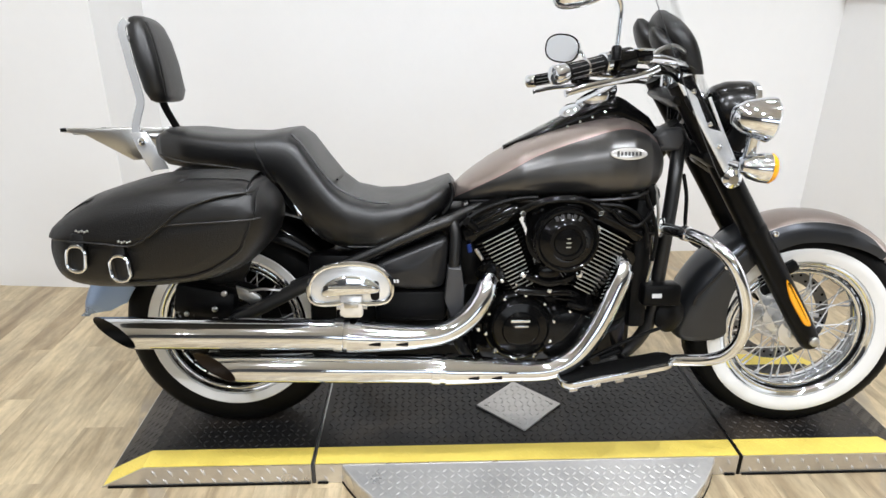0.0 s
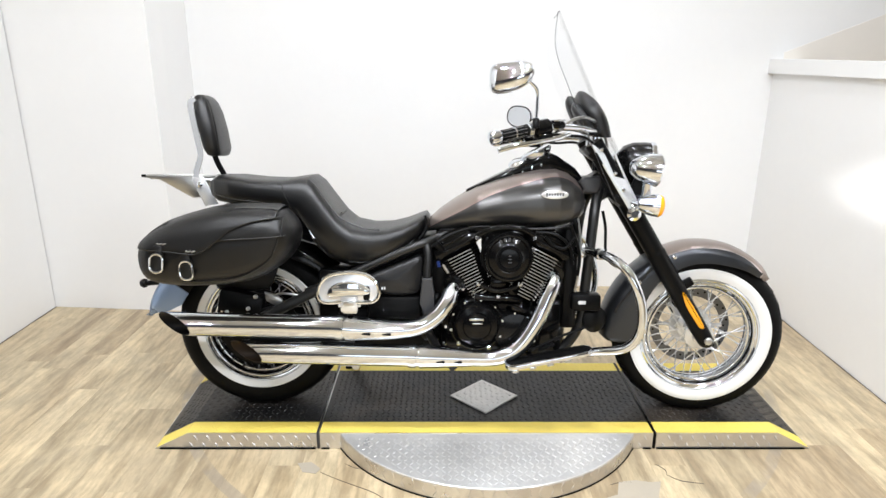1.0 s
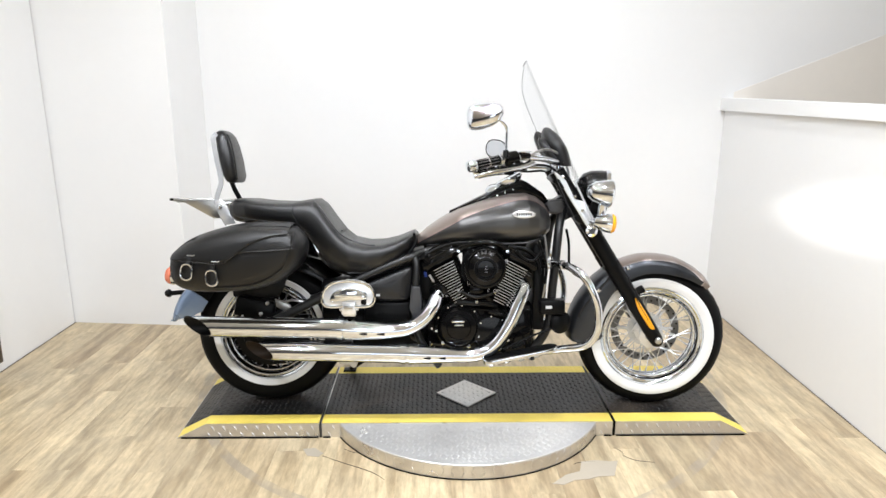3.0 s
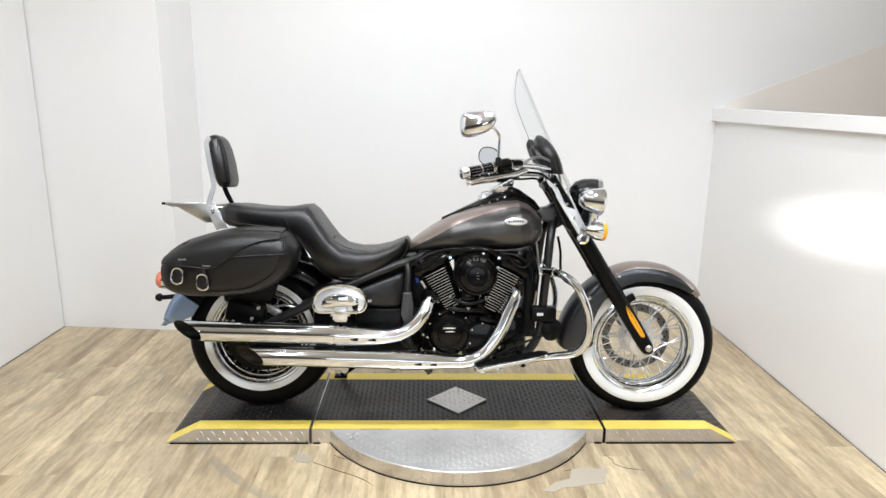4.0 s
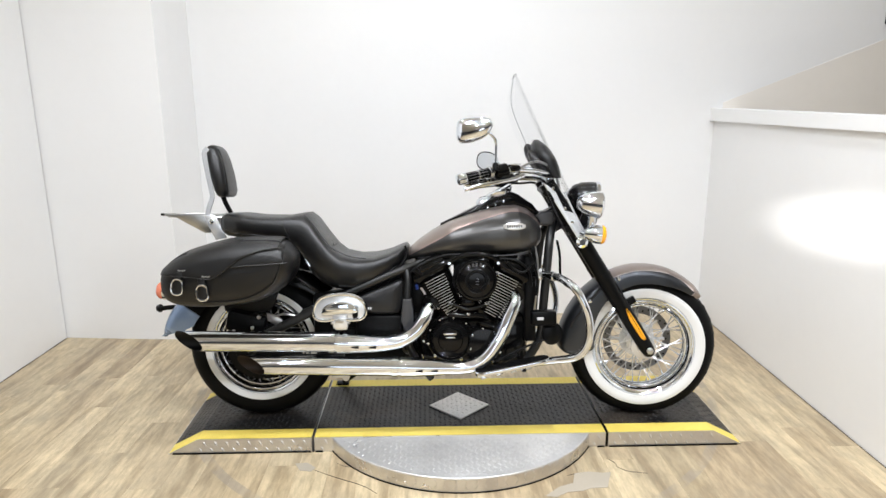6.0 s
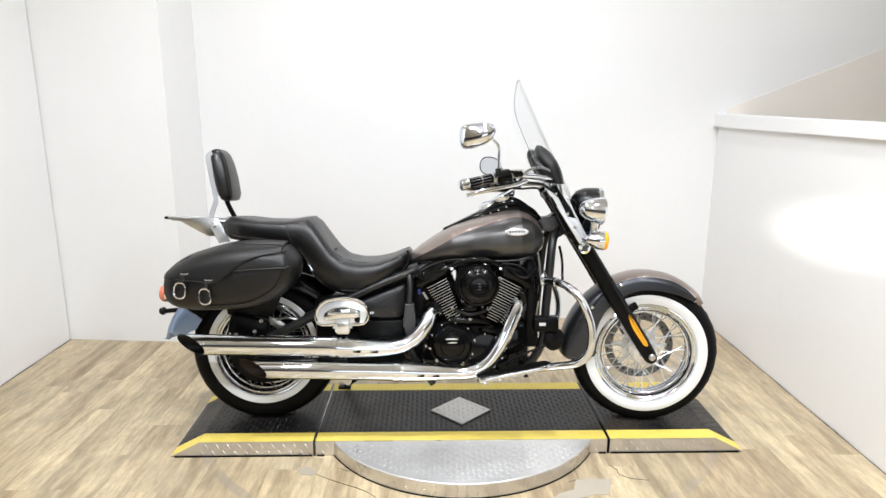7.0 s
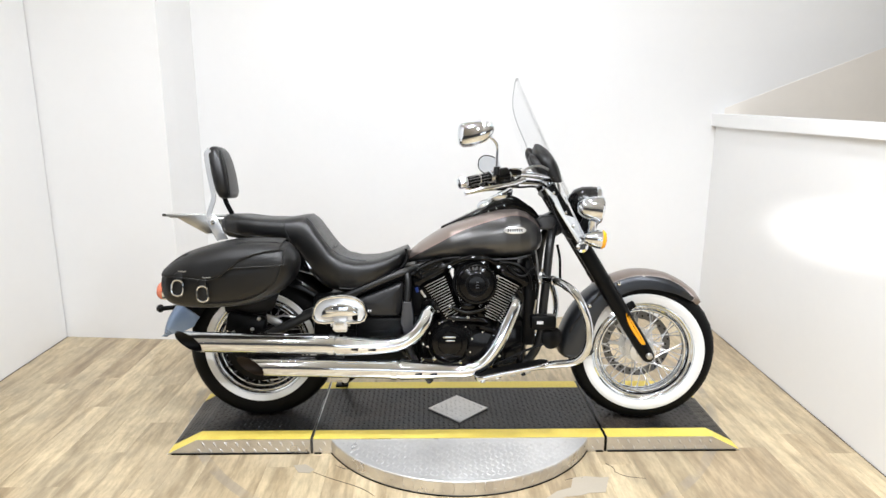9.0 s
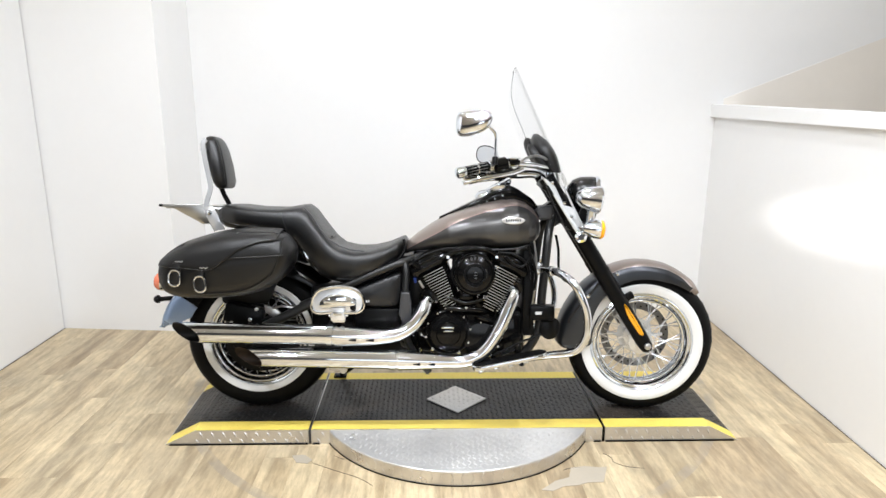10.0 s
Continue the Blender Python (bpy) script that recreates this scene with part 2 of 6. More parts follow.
p_map.inputs[1].default_value = (17, 1.7, 1)
pt.links.new(p_off.outputs[0], p_map.inputs[0])
p_n = pt.nodes.new("ShaderNodeTexNoise")
p_n.inputs["Scale"].default_value, p_n.inputs["Detail"].default_value, p_n.inputs["Distortion"].default_value = 1.0, 7, 0.6
pt.links.new(p_map.outputs[0], p_n.inputs["Vector"])
p_r = pt.nodes.new("ShaderNodeValToRGB")
p_r.color_ramp.elements[0].position, p_r.color_ramp.elements[0].color = 0.32, (0.48, 0.44, 0.40, 1)
p_r.color_ramp.elements[1].position, p_r.color_ramp.elements[1].color = 0.56, (1, 1, 1, 1)
pt.links.new(p_n.outputs["Fac"], p_r.inputs[0])
p_m = pt.nodes.new("ShaderNodeMix")
p_m.data_type, p_m.blend_type = "RGBA", "MULTIPLY"
p_m.inputs["Factor"].default_value = 0.75
pt.links.new(p_in, p_m.inputs["A"])
pt.links.new(p_r.outputs["Color"], p_m.inputs["B"])
# some planks are printed greyer and browner than the rest
p_h = pt.nodes.new("ShaderNodeMath")
p_h.operation, p_h.inputs[1].default_value = "MULTIPLY", 13.7
pt.links.new(p_info.outputs["Random"], p_h.inputs[0])
p_fr = pt.nodes.new("ShaderNodeMath")
p_fr.operation = "FRACT"
pt.links.new(p_h.outputs[0], p_fr.inputs[0])
p_hr = pt.nodes.new("ShaderNodeMapRange")
p_hr.inputs["From Min"].default_value, p_hr.inputs["From Max"].default_value = 0.35, 0.95
p_hr.inputs["To Max"].default_value = 0.8
pt.links.new(p_fr.outputs[0], p_hr.inputs["Value"])
p_g = pt.nodes.new("ShaderNodeMix")
p_g.data_type, p_g.blend_type = "RGBA", "MULTIPLY"
p_g.inputs["B"].default_value = (0.70, 0.655, 0.63, 1)
pt.links.new(p_hr.outputs["Result"], p_g.inputs["Factor"])
pt.links.new(p_m.outputs["Result"], p_g.inputs["A"])
# fine mottling along the grain
p_fm = pt.nodes.new("ShaderNodeVectorMath")
p_fm.operation = "MULTIPLY"
p_fm.inputs[1].default_value = (55, 11, 1)
pt.links.new(p_off.outputs[0], p_fm.inputs[0])
p_fn = pt.nodes.new("ShaderNodeTexNoise")
p_fn.inputs["Scale"].default_value, p_fn.inputs["Detail"].default_value, p_fn.inputs["Roughness"].default_value = 1.0, 6, 0.65
pt.links.new(p_fm.outputs[0], p_fn.inputs["Vector"])
p_fr2 = pt.nodes.new("ShaderNodeMapRange")
p_fr2.inputs["From Min"].default_value, p_fr2.inputs["From Max"].default_value = 0.36, 0.60
p_fr2.inputs["To Min"].default_value, p_fr2.inputs["To Max"].default_value = 0.77, 1.06
pt.links.new(p_fn.outputs["Fac"], p_fr2.inputs["Value"])
p_fx = pt.nodes.new("ShaderNodeMix")
p_fx.data_type, p_fx.blend_type = "RGBA", "MULTIPLY"
p_fx.inputs["Factor"].default_value = 1.0
pt.links.new(p_g.outputs["Result"], p_fx.inputs["A"])
pt.links.new(p_fr2.outputs["Result"], p_fx.inputs["B"])
# worn ring where the turntable's roller runs
p_d = pt.nodes.new("ShaderNodeVectorMath")
p_d.operation = "DISTANCE"
p_d.inputs[1].default_value = (0.021, 0.5175, 0)
pt.links.new(p_co.outputs["Position"], p_d.inputs[0])
p_s = pt.nodes.new("ShaderNodeMath")
p_s.operation, p_s.inputs[1].default_value, p_s.inputs[2].default_value = "COMPARE", 1.268, 0.020
pt.links.new(p_d.outputs["Value"], p_s.inputs[0])
p_w = pt.nodes.new("ShaderNodeTexNoise")
p_w.inputs["Scale"].default_value, p_w.inputs["Detail"].default_value = 9, 4
pt.links.new(p_co.outputs["Position"], p_w.inputs["Vector"])
p_wr = pt.nodes.new("ShaderNodeMapRange")
p_wr.inputs["From Min"].default_value, p_wr.inputs["From Max"].default_value, p_wr.inputs["To Max"].default_value = 0.36, 0.56, 0.6
pt.links.new(p_w.outputs["Fac"], p_wr.inputs["Value"])
p_f = pt.nodes.new("ShaderNodeMath")
p_f.operation = "MULTIPLY"
pt.links.new(p_s.outputs[0], p_f.inputs[0])
pt.links.new(p_wr.outputs["Result"], p_f.inputs[1])
p_k = pt.nodes.new("ShaderNodeTexVoronoi")
p_k.inputs["Scale"].default_value = 5.5
pt.links.new(p_co.outputs["Position"], p_k.inputs["Vector"])
p_kr = pt.nodes.new("ShaderNodeMapRange")
p_kr.inputs["From Min"].default_value, p_kr.inputs["From Max"].default_value, p_kr.inputs["To Min"].default_value, p_kr.inputs["To Max"].default_value = 0.015, 0.045, 0.75, 0.0
pt.links.new(p_k.outputs["Distance"], p_kr.inputs["Value"])
p_km = pt.nodes.new("ShaderNodeMath")
p_km.operation = "MULTIPLY"
pt.links.new(p_kr.outputs["Result"], p_km.inputs[0])
p_sep = pt.nodes.new("ShaderNodeSeparateColor")
pt.links.new(p_k.outputs["Color"], p_sep.inputs[0])
p_kt = pt.nodes.new("ShaderNodeMath")
p_kt.operation, p_kt.inputs[1].default_value = "GREATER_THAN", 0.72
pt.links.new(p_sep.outputs[0], p_kt.inputs[0])
pt.links.new(p_kt.outputs[0], p_km.inputs[1])
p_max = pt.nodes.new("ShaderNodeMath")
p_max.operation = "MAXIMUM"
pt.links.new(p_km.outputs[0], p_max.inputs[1])
p_x = pt.nodes.new("ShaderNodeMix")
p_x.data_type = "RGBA"
p_x.inputs["B"].default_value = (0.30, 0.26, 0.21, 1)
pt.links.new(p_f.outputs[0], p_max.inputs[0])
pt.links.new(p_max.outputs[0], p_x.inputs["Factor"])
pt.links.new(p_fx.outputs["Result"], p_x.inputs["A"])
# grey smudges of tyre dust trodden into the boards
p_sm = pt.nodes.new("ShaderNodeTexNoise")
p_sm.inputs["Scale"].default_value, p_sm.inputs["Detail"].default_value, p_sm.inputs["Roughness"].default_value, p_sm.inputs["Distortion"].default_value = 3.2, 9, 0.68, 0.5
pt.links.new(p_co.outputs["Position"], p_sm.inputs["Vector"])
p_sr = pt.nodes.new("ShaderNodeMapRange")
p_sr.inputs["From Min"].default_value, p_sr.inputs["From Max"].default_value, p_sr.inputs["To Max"].default_value = 0.46, 0.68, 0.38
pt.links.new(p_sm.outputs["Fac"], p_sr.inputs["Value"])
p_y = pt.nodes.new("ShaderNodeMix")
p_y.data_type = "RGBA"
p_y.inputs["B"].default_value = (0.265, 0.225, 0.16, 1)
pt.links.new(p_sr.outputs["Result"], p_y.inputs["Factor"])
pt.links.new(p_x.outputs["Result"], p_y.inputs["A"])
pt.links.new(p_y.outputs["Result"], p_b.inputs["Base Color"])


# ---- shapes: every function returns (vertices, faces) ----
def V(*a):
    return Vector(a)


def join(*geos):
    vs, fs = [], []
    for v, f in geos:
        k = len(vs)
        vs += v
        fs += [tuple(i + k for i in face) for face in f]
    return vs, fs


def moved(geo, m):
    return [m @ Vector(v) for v in geo[0]], geo[1]


def mirrored(geo):
    return [Vector((v[0], -v[1], v[2])) for v in geo[0]], [tuple(reversed(f)) for f in geo[1]]


def loft(rings, caps=True, closed=False):
    n = len(rings[0])
    vs = [Vector(p) for r in rings for p in r]
    fs = []
    m = len(rings)
    for i in range(m if closed else m - 1):
        a, b = i * n, ((i + 1) % m) * n
        for j in range(n):
            k = (j + 1) % n
            fs.append((a + j, a + k, b + k, b + j))
    if caps and not closed:
        fs.append(tuple(reversed(range(n))))
        fs.append(tuple((m - 1) * n + j for j in range(n)))
    return vs, fs


def sheet(rows):
    n = len(rows[0])
    vs = [Vector(p) for r in rows for p in r]
    return vs, [(i * n + j, i * n + j + 1, (i + 1) * n + j + 1, (i + 1) * n + j) for i in range(len(rows) - 1) for j in range(n - 1)]


def glide(pts, k=6, closed=False):
    """A smooth curve through the points."""
    pts = [Vector(p) for p in pts]
    n = len(pts)
    out = []
    for i in range(n if closed else n - 1):
        p0 = pts[(i - 1) % n] if closed or i else pts[0]
        p1, p2 = pts[i], pts[(i + 1) % n]
        p3 = pts[(i + 2) % n] if closed or i + 2 < n else pts[-1]
        for s in range(k):
            t = s / k
            out.append(0.5 * (2 * p1 + (p2 - p0) * t + (2 * p0 - 5 * p1 + 4 * p2 - p3) * t * t + (3 * p1 - p0 - 3 * p2 + p3) * t ** 3))
    if not closed:
        out.append(pts[-1])
    return out


def tube(pts, r, n=12, closed=False, flat=1.0):
    pts = [Vector(p) for p in pts]
    m = len(pts)
    rad = r if isinstance(r, (list, tuple)) else [r] * m
    rings, side = [], None
    for i, p in enumerate(pts):
        d = (pts[(i + 1) % m] - pts[i - 1]) if closed or 0 < i < m - 1 else (pts[1] - pts[0] if i == 0 else pts[-1] - pts[-2])
        d.normalize()
        if side is None:
            side = d.cross(Vector((0, 0, 1)))
            if side.length < 0.2:
                side = d.cross(Vector((0, 1, 0)))
        side = (side - d * side.dot(d)).normalized()
        up = side.cross(d)
        rings.append([p + side * math.cos(2 * math.pi * j / n) * rad[i] * flat + up * math.sin(2 * math.pi * j / n) * rad[i] for j in range(n)])
    return loft(rings, closed=closed)


def lathe(profile, centre, axis=(0, 1, 0), n=40, closed=False):
    """Turn (radius, height) pairs about an axis."""
    q = Vector((0, 0, 1)).rotation_difference(Vector(axis).normalized()).to_matrix()
    c = Vector(centre)
    rings = [[c + q @ Vector((r * math.cos(2 * math.pi * j / n), r * math.sin(2 * math.pi * j / n), h)) for j in range(n)] for r, h in profile]
    return loft(rings, caps=not closed, closed=closed)


def block(c, size, bevel=0.004, turn=(0, 0, 0)):
    sx, sy, sz = [s / 2 for s in size]
    b = min(bevel, sx * 0.9, sy * 0.9, sz * 0.9)
    bm = bmesh.new()
    bmesh.ops.create_cube(bm, size=2)
    for v in bm.verts:
        v.co = Vector((v.co.x * sx, v.co.y * sy, v.co.z * sz))
    if b > 0.0004:
        bmesh.ops.bevel(bm, geom=list(bm.edges), offset=b, segments=2, affect="EDGES", profile=0.5)
    bm.verts.ensure_lookup_table()
    m = pose(*c, *turn)
    geo = [m @ v.co for v in bm.verts], [tuple(v.index for v in f.verts) for f in bm.faces]
    bm.free()
    return geo


def plate(outline, y0, y1, bevel=0.004, steps=2, bulge=0.0):
    """A flat outline of (x, z) pairs, going from y0 to y1, with rounded rims; y1 is the face that shows."""
    pts = [Vector((p[0], p[1])) for p in outline]
    n = len(pts)
    area = sum(pts[i].x * pts[(i + 1) % n].y - pts[(i + 1) % n].x * pts[i].y for i in range(n))
    sign = 1 if area > 0 else -1
    norm = []
    for i in range(n):
        d = (pts[(i + 1) % n] - pts[i - 1]).normalized()
        norm.append(Vector((d.y, -d.x)) * sign)
    s = 1 if y1 > y0 else -1
    levels = [(bevel, y0)]
    for k in range(1, steps + 1):
        a = math.pi / 2 * k / steps
        levels.append((bevel * (1 - math.sin(a)), y0 + s * bevel * (1 - math.cos(a))))
    for k in range(steps + 1):
        a = math.pi / 2 * k / steps
        levels.append((bevel * (1 - math.cos(a)), y1 - s * bevel * (1 - math.sin(a))))
    rings = [[(p.x - q.x * off, y, p.y - q.y * off) for p, q in zip(pts, norm)] for off, y in levels]
    if bulge:
        c = sum(pts, Vector((0, 0))) / n
        for f, g in ((0.8, 0.45), (0.5, 0.8), (0.2, 1.0)):
            rings.append([(c.x + (p.x - c.x) * f, y1 + s * bulge * g, c.y + (p.y - c.y) * f) for p in pts])
    geo = loft(rings)
    return geo if sign * s > 0 else (geo[0], [tuple(reversed(f)) for f in geo[1]])


def rounded(w, h, r, k=5):
    out = []
    for cx, cz, a0 in ((w / 2 - r, h / 2 - r, 0), (-w / 2 + r, h / 2 - r, 90), (-w / 2 + r, -h / 2 + r, 180), (w / 2 - r, -h / 2 + r, 270)):
        out += [(cx + r * math.cos(radians(a0 + 90 * i / k)), cz + r * math.sin(radians(a0 + 90 * i / k))) for i in range(k + 1)]
    return out


def part(name, geo, material, parent=None, label="", sharp=38, keep=False):
    """One mesh object, under a thing or under a part."""
    me = bpy.data.meshes.new(name)
    me.from_pydata([tuple(v) for v in geo[0]], [], geo[1])
    bm = bmesh.new()
    bm.from_mesh(me)
    if not keep:
        bmesh.ops.recalc_face_normals(bm, faces=bm.faces)
    for f in bm.faces:
        f.smooth = True
    bm.to_mesh(me)
    bm.free()
    me.set_sharp_from_angle(angle=radians(sharp))
    me.materials.append(material)
    ob = new(name, me)
    if parent is not None:
        ob.parent = parent
    if label:
        tagged(ob, label)
    return ob


def thing(name, at, label, category, group=""):
    ob = new(name)
    ob.matrix_world = Matrix.Translation(at)
    return tagged(ob, label, category, group)


# ---- the room ----
LC, LE = V(-2.3405, 1.186), V(-2.301, -0.91)
RC, RE = V(1.754, 1.547), V(1.664, -0.91)
YB = 1.547
TOP = 3.0


def wall_slab(a, b, z0, z1, thick):
    """An upright wall from a to b in plan, its face on that line, going back to the left of a-b. z1 may slope."""
    d = (b - a).normalized()
    n = Vector((-d.y, d.x)) * thick
    za, zb = z1 if isinstance(z1, tuple) else (z1, z1)
    wa, wb = z0 if isinstance(z0, tuple) else (z0, z0)
    r = [[(p.x, p.y, lo), (p.x + n.x, p.y + n.y, lo), (p.x + n.x, p.y + n.y, hi), (p.x, p.y, hi)] for p, lo, hi in ((a, wa, za), (b, wb, zb))]
    return loft(r)


tagged(part("wall_back", wall_slab(V(-1.72, YB), V(5.0, YB), -0.02, TOP, 0.15), WALL), "smooth white painted back wall of the photo bay", "wall", kind="structure")
tagged(part("wall_back_side", wall_slab(V(-2.60, 1.2135), V(-1.60, 1.131), -0.02, TOP, 0.14), WALL), "white wall panel beside the recess", "wall", kind="structure")
tagged(part("wall_return", wall_slab(V(-1.602, 1.205), V(-1.560, YB - 0.002), -0.02, TOP, 0.13), WALL), "white return wall of the shallow recess", "wall", kind="structure")
tagged(part("wall_left", wall_slab(LE, LC, -0.02, TOP, 0.14), WALL), "white painted side wall of the photo bay", "wall", kind="structure")
LEDGE_B, LEDGE_E = (1.295, 1.354), (1.284, 1.329)
tagged(part("wall_right", wall_slab(RC, RE, -0.02, (LEDGE_B[0] + 0.02, LEDGE_E[0] + 0.02), 0.14), WALL), "white half-height side wall under a ledge", "wall", kind="structure")
d_r = (RE - RC).normalized()
n_r = Vector((-d_r.y, d_r.x))
bulk = [(1.80, 1.410), (2.803, 1.797), (3.784, 2.1755), (4.9, 2.606), (4.9, 0.0), (1.83, 0.0)]
tagged(part("bulkhead", loft([[(x, y, z) for x, z in bulk] for y in (YB - 0.0005, YB - 0.0035)]), BEIGE), "beige sloping bulkhead beyond the half-height wall", "bulkhead", kind="structure")
tagged(part("ledge_trim", wall_slab(RC - n_r * 0.03, RE - n_r * 0.03, LEDGE_B[:1] + LEDGE_E[:1], (LEDGE_B[1] + 0.02, LEDGE_E[1] + 0.005), 0.17), WALL), "white painted ledge along the half-height wall", "ledge", kind="structure")
for nm, a, b in (("wall_showroom_left", V(-6, -8), V(-6, 2.75)), ("wall_showroom_right", V(6, 2.75), V(6, -8)), ("wall_showroom_front", V(6, -8), V(-6, -8)), ("wall_showroom_back", V(-6, 2.75), V(6, 2.75))):
    tagged(part(nm, wall_slab(a, b, -0.02, TOP, 0.15), DARKROOM), "plain grey showroom wall", "wall", kind="structure")
tagged(part("ceiling", block((0, -2.6, TOP + 0.05), (12.4, 11.4, 0.1), 0), CEIL), "white painted showroom ceiling", "ceiling", kind="structure")
tagged(part("floor", block((0, -2.6, -0.058), (12.4, 11.4, 0.1), 0), PLANK), "wood-look plank floor, beige and brown", "floor", kind="structure")
floor_ob = bpy.data.objects["floor"]


# ---- the stand: a low tread-plate platform with a turntable ----
PZ = 0.064
XS0, XS1, XE0, XE1, YN, YF = -0.590, 0.630, -1.184, 1.2035, -0.181, 0.371


def lug_field(xs, ys, place, inside, size=(0.0195, 0.0062, 0.002), lean=None):
    """Raised lugs of a tread plate, turned to and fro, or all leaning one way."""
    vs, fs = [], []
    lx, ly, h = size
    for i, x in enumerate(xs):
        for j, y in enumerate(ys):
            if not inside(x, y):
                continue
            a = radians(lean if lean is not None else 45 if (i + j) % 2 else -45)
            c, s = math.cos(a), math.sin(a)
            k = len(vs)
            for u, w, z in ((-1, 0, 0), (0, -1, 0), (1, 0, 0), (0, 1, 0), (-0.45, 0, 1), (0.45, 0, 1)):
                px, py = u * lx / 2, w * ly / 2
                vs.append(place(x + px * c - py * s, y + px * s + py * c, z * h))
            fs += [(k, k + 1, k + 4), (k + 1, k + 5, k + 4), (k + 1, k + 2, k + 5), (k + 2, k + 3, k + 5), (k + 3, k + 4, k + 5), (k + 3, k, k + 4)]
    return vs, fs


def steps_of(a, b, step):
    n = max(1, round((b - a) / step))
    return [a + (b - a) * (i + 0.5) / n for i in range(n)]


stand = thing("display_platform", (0, 0, 0), "black tread-plate motorcycle platform with yellow edges on the plank floor", "platform")
STAND_GROUP = (("platform_section", XS0 + 0.006, XS1 - 0.006), ("end_ramp", XE0, XS0 - 0.006), ("end_ramp", XE1, XS1 + 0.006))
for nm, a, b in STAND_GROUP:
    ramp = nm == "end_ramp"
    s = 1 if b > a else -1
    crease = a + s * 0.125 if ramp else a
    def flare(y):
        """The ramps grow a little longer towards the back."""
        return -s * 0.012 * (y - YN) / (YF - YN) if ramp else 0.0

    def height(x, y):
        return PZ * max(0.0, min(1.0, (x - a - flare(y)) * s / 0.125)) if ramp else PZ

    sec = part(nm, loft([[(x + flare(y) * k, y, z) for x, z, k in ((a, 0.001, 1), (crease, PZ, 1), (b, PZ, 0), (b, 0.001, 0))] for y in (YN, YF)]), SIDEPLATE, stand, "bare tread-plate sides", sharp=20)
    # dark top between two yellow strips
    E = 0.0015
    top_x = [(a + s * 0.004, 1), (crease, 1), (b, 0)] if ramp else [(a, 0), (b, 0)]
    for strip, y0, y1, material in (("tread_surface", YN + 0.073, YF - 0.075, TREAD), ("yellow_strip", YN + 0.004, YN + 0.073, YELLOW), ("yellow_strip", YF - 0.075, YF - 0.004, YELLOW)):
        rows = [[(x + flare(y) * k, y, height(x + flare(y) * k, y) + h) for x, k in top_x] for y, h in ((y0, 0.0004), (y0, E), (y1, E), (y1, 0.0004))]
        part(strip, sheet(rows), material, sec, sharp=20)
        flat = (0.0195, 0.0062, 0.0007) if strip == "yellow_strip" else (0.0195, 0.0062, 0.0022)
        part("tread_pattern", lug_field(steps_of(min(a, b, a + flare(YF)) + 0.012, max(a, b, a + flare(YF)) - 0.006, 0.0215), steps_of(y0 + 0.004, y1 - 0.004, 0.0215),
             lambda x, y, z: (x, y, height(x, y) + E + z), lambda x, y: not ramp or (x - a - flare(y)) * s > 0.02, size=flat), material, sec, sharp=10, keep=True)["kind"] = "stuff"
    part("tread_pattern", lug_field(steps_of(min(a, b) + (0.12 if ramp and s > 0 else 0.015), max(a, b) - (0.12 if ramp and s < 0 else 0.015), 0.045), [0.016, 0.046],
         lambda x, y, z: (x + (y - 0.03) * 0.6, YN - z, y), lambda x, y: True, size=(0.036, 0.008, 0.0024), lean=-40), ALU, sec, sharp=10, keep=True)["kind"] = "stuff"
for x in (XS0, XS1):
    part("joint_strip", block((x, (YN + YF) / 2, PZ / 2 + 0.001), (0.009, YF - YN + 0.004, PZ), 0.002), GREYPLASTIC if x < 0 else SATIN, stand, "narrow joint between the sections")
part("joint_edge", block((XS0 + 0.0035, (YN + YF) / 2, PZ / 2 + 0.003), (0.0035, YF - YN - 0.01, PZ), 0.001), STEEL, stand, "bright bare edge of the joint")
DC, DR, DZ = V(0.022, 0.130), 0.615, 0.061


def disc_slab(levels):
    """The turntable's plate: a disc cut off straight under the back of the platform; levels of (radius, height)."""
    cut = YF - 0.03 - DC.y
    rings = []
    for r, z in levels:
        a = math.asin(cut / r)
        rings.append([(DC.x + r * math.cos(b), DC.y + r * math.sin(b), z) for b in [math.pi - a + (math.pi + 2 * a) * k / 96 for k in range(97)]])
    return loft(rings)


turntable = thing("turntable", (0, 0, 0), "round aluminium tread-plate turntable on the plank floor", "turntable")
part_disc = part("turntable_disc", disc_slab([(DR, 0.0015), (DR, DZ - 0.001), (DR - 0.002, DZ + 0.001)]), ALU, turntable, "bright aluminium tread-plate disc", sharp=20)
part("tread_pattern", lug_field(steps_of(-0.57, 0.61, 0.021), steps_of(-0.49, YN, 0.021), lambda x, y, z: (x, y, DZ + 0.001 + z),
     lambda x, y: (Vector((x, y)) - DC).length < DR - 0.02 and y < YN - 0.012), ALU, part_disc, sharp=10, keep=True)["kind"] = "stuff"
part("tread_pattern", lug_field(steps_of(-1.9, 1.9, 0.062), [0.021, 0.047], lambda x, y, z: (DC.x + (DR + 0.001 + z) * math.sin(x), DC.y - (DR + 0.001 + z) * math.cos(x), y),
     lambda x, y: abs(x) < 1.25, size=(0.030, 0.010, 0.0018)), SIDEPLATE, part_disc, sharp=10, keep=True)["kind"] = "stuff"
part("disc_rim", disc_slab([(DR + 0.001, 0.007), (DR + 0.001, DZ - 0.005)]), SIDEPLATE, part_disc, "scuffed rim of the disc", sharp=20)
# dark strips under disc and platform edges, added in place of the contact shade
part("contact_strip", disc_slab([(DR + 0.003, 0.0005), (DR + 0.003, 0.0043)]), RUBBER, part_disc, "dark strip standing in for contact shade at the floor")
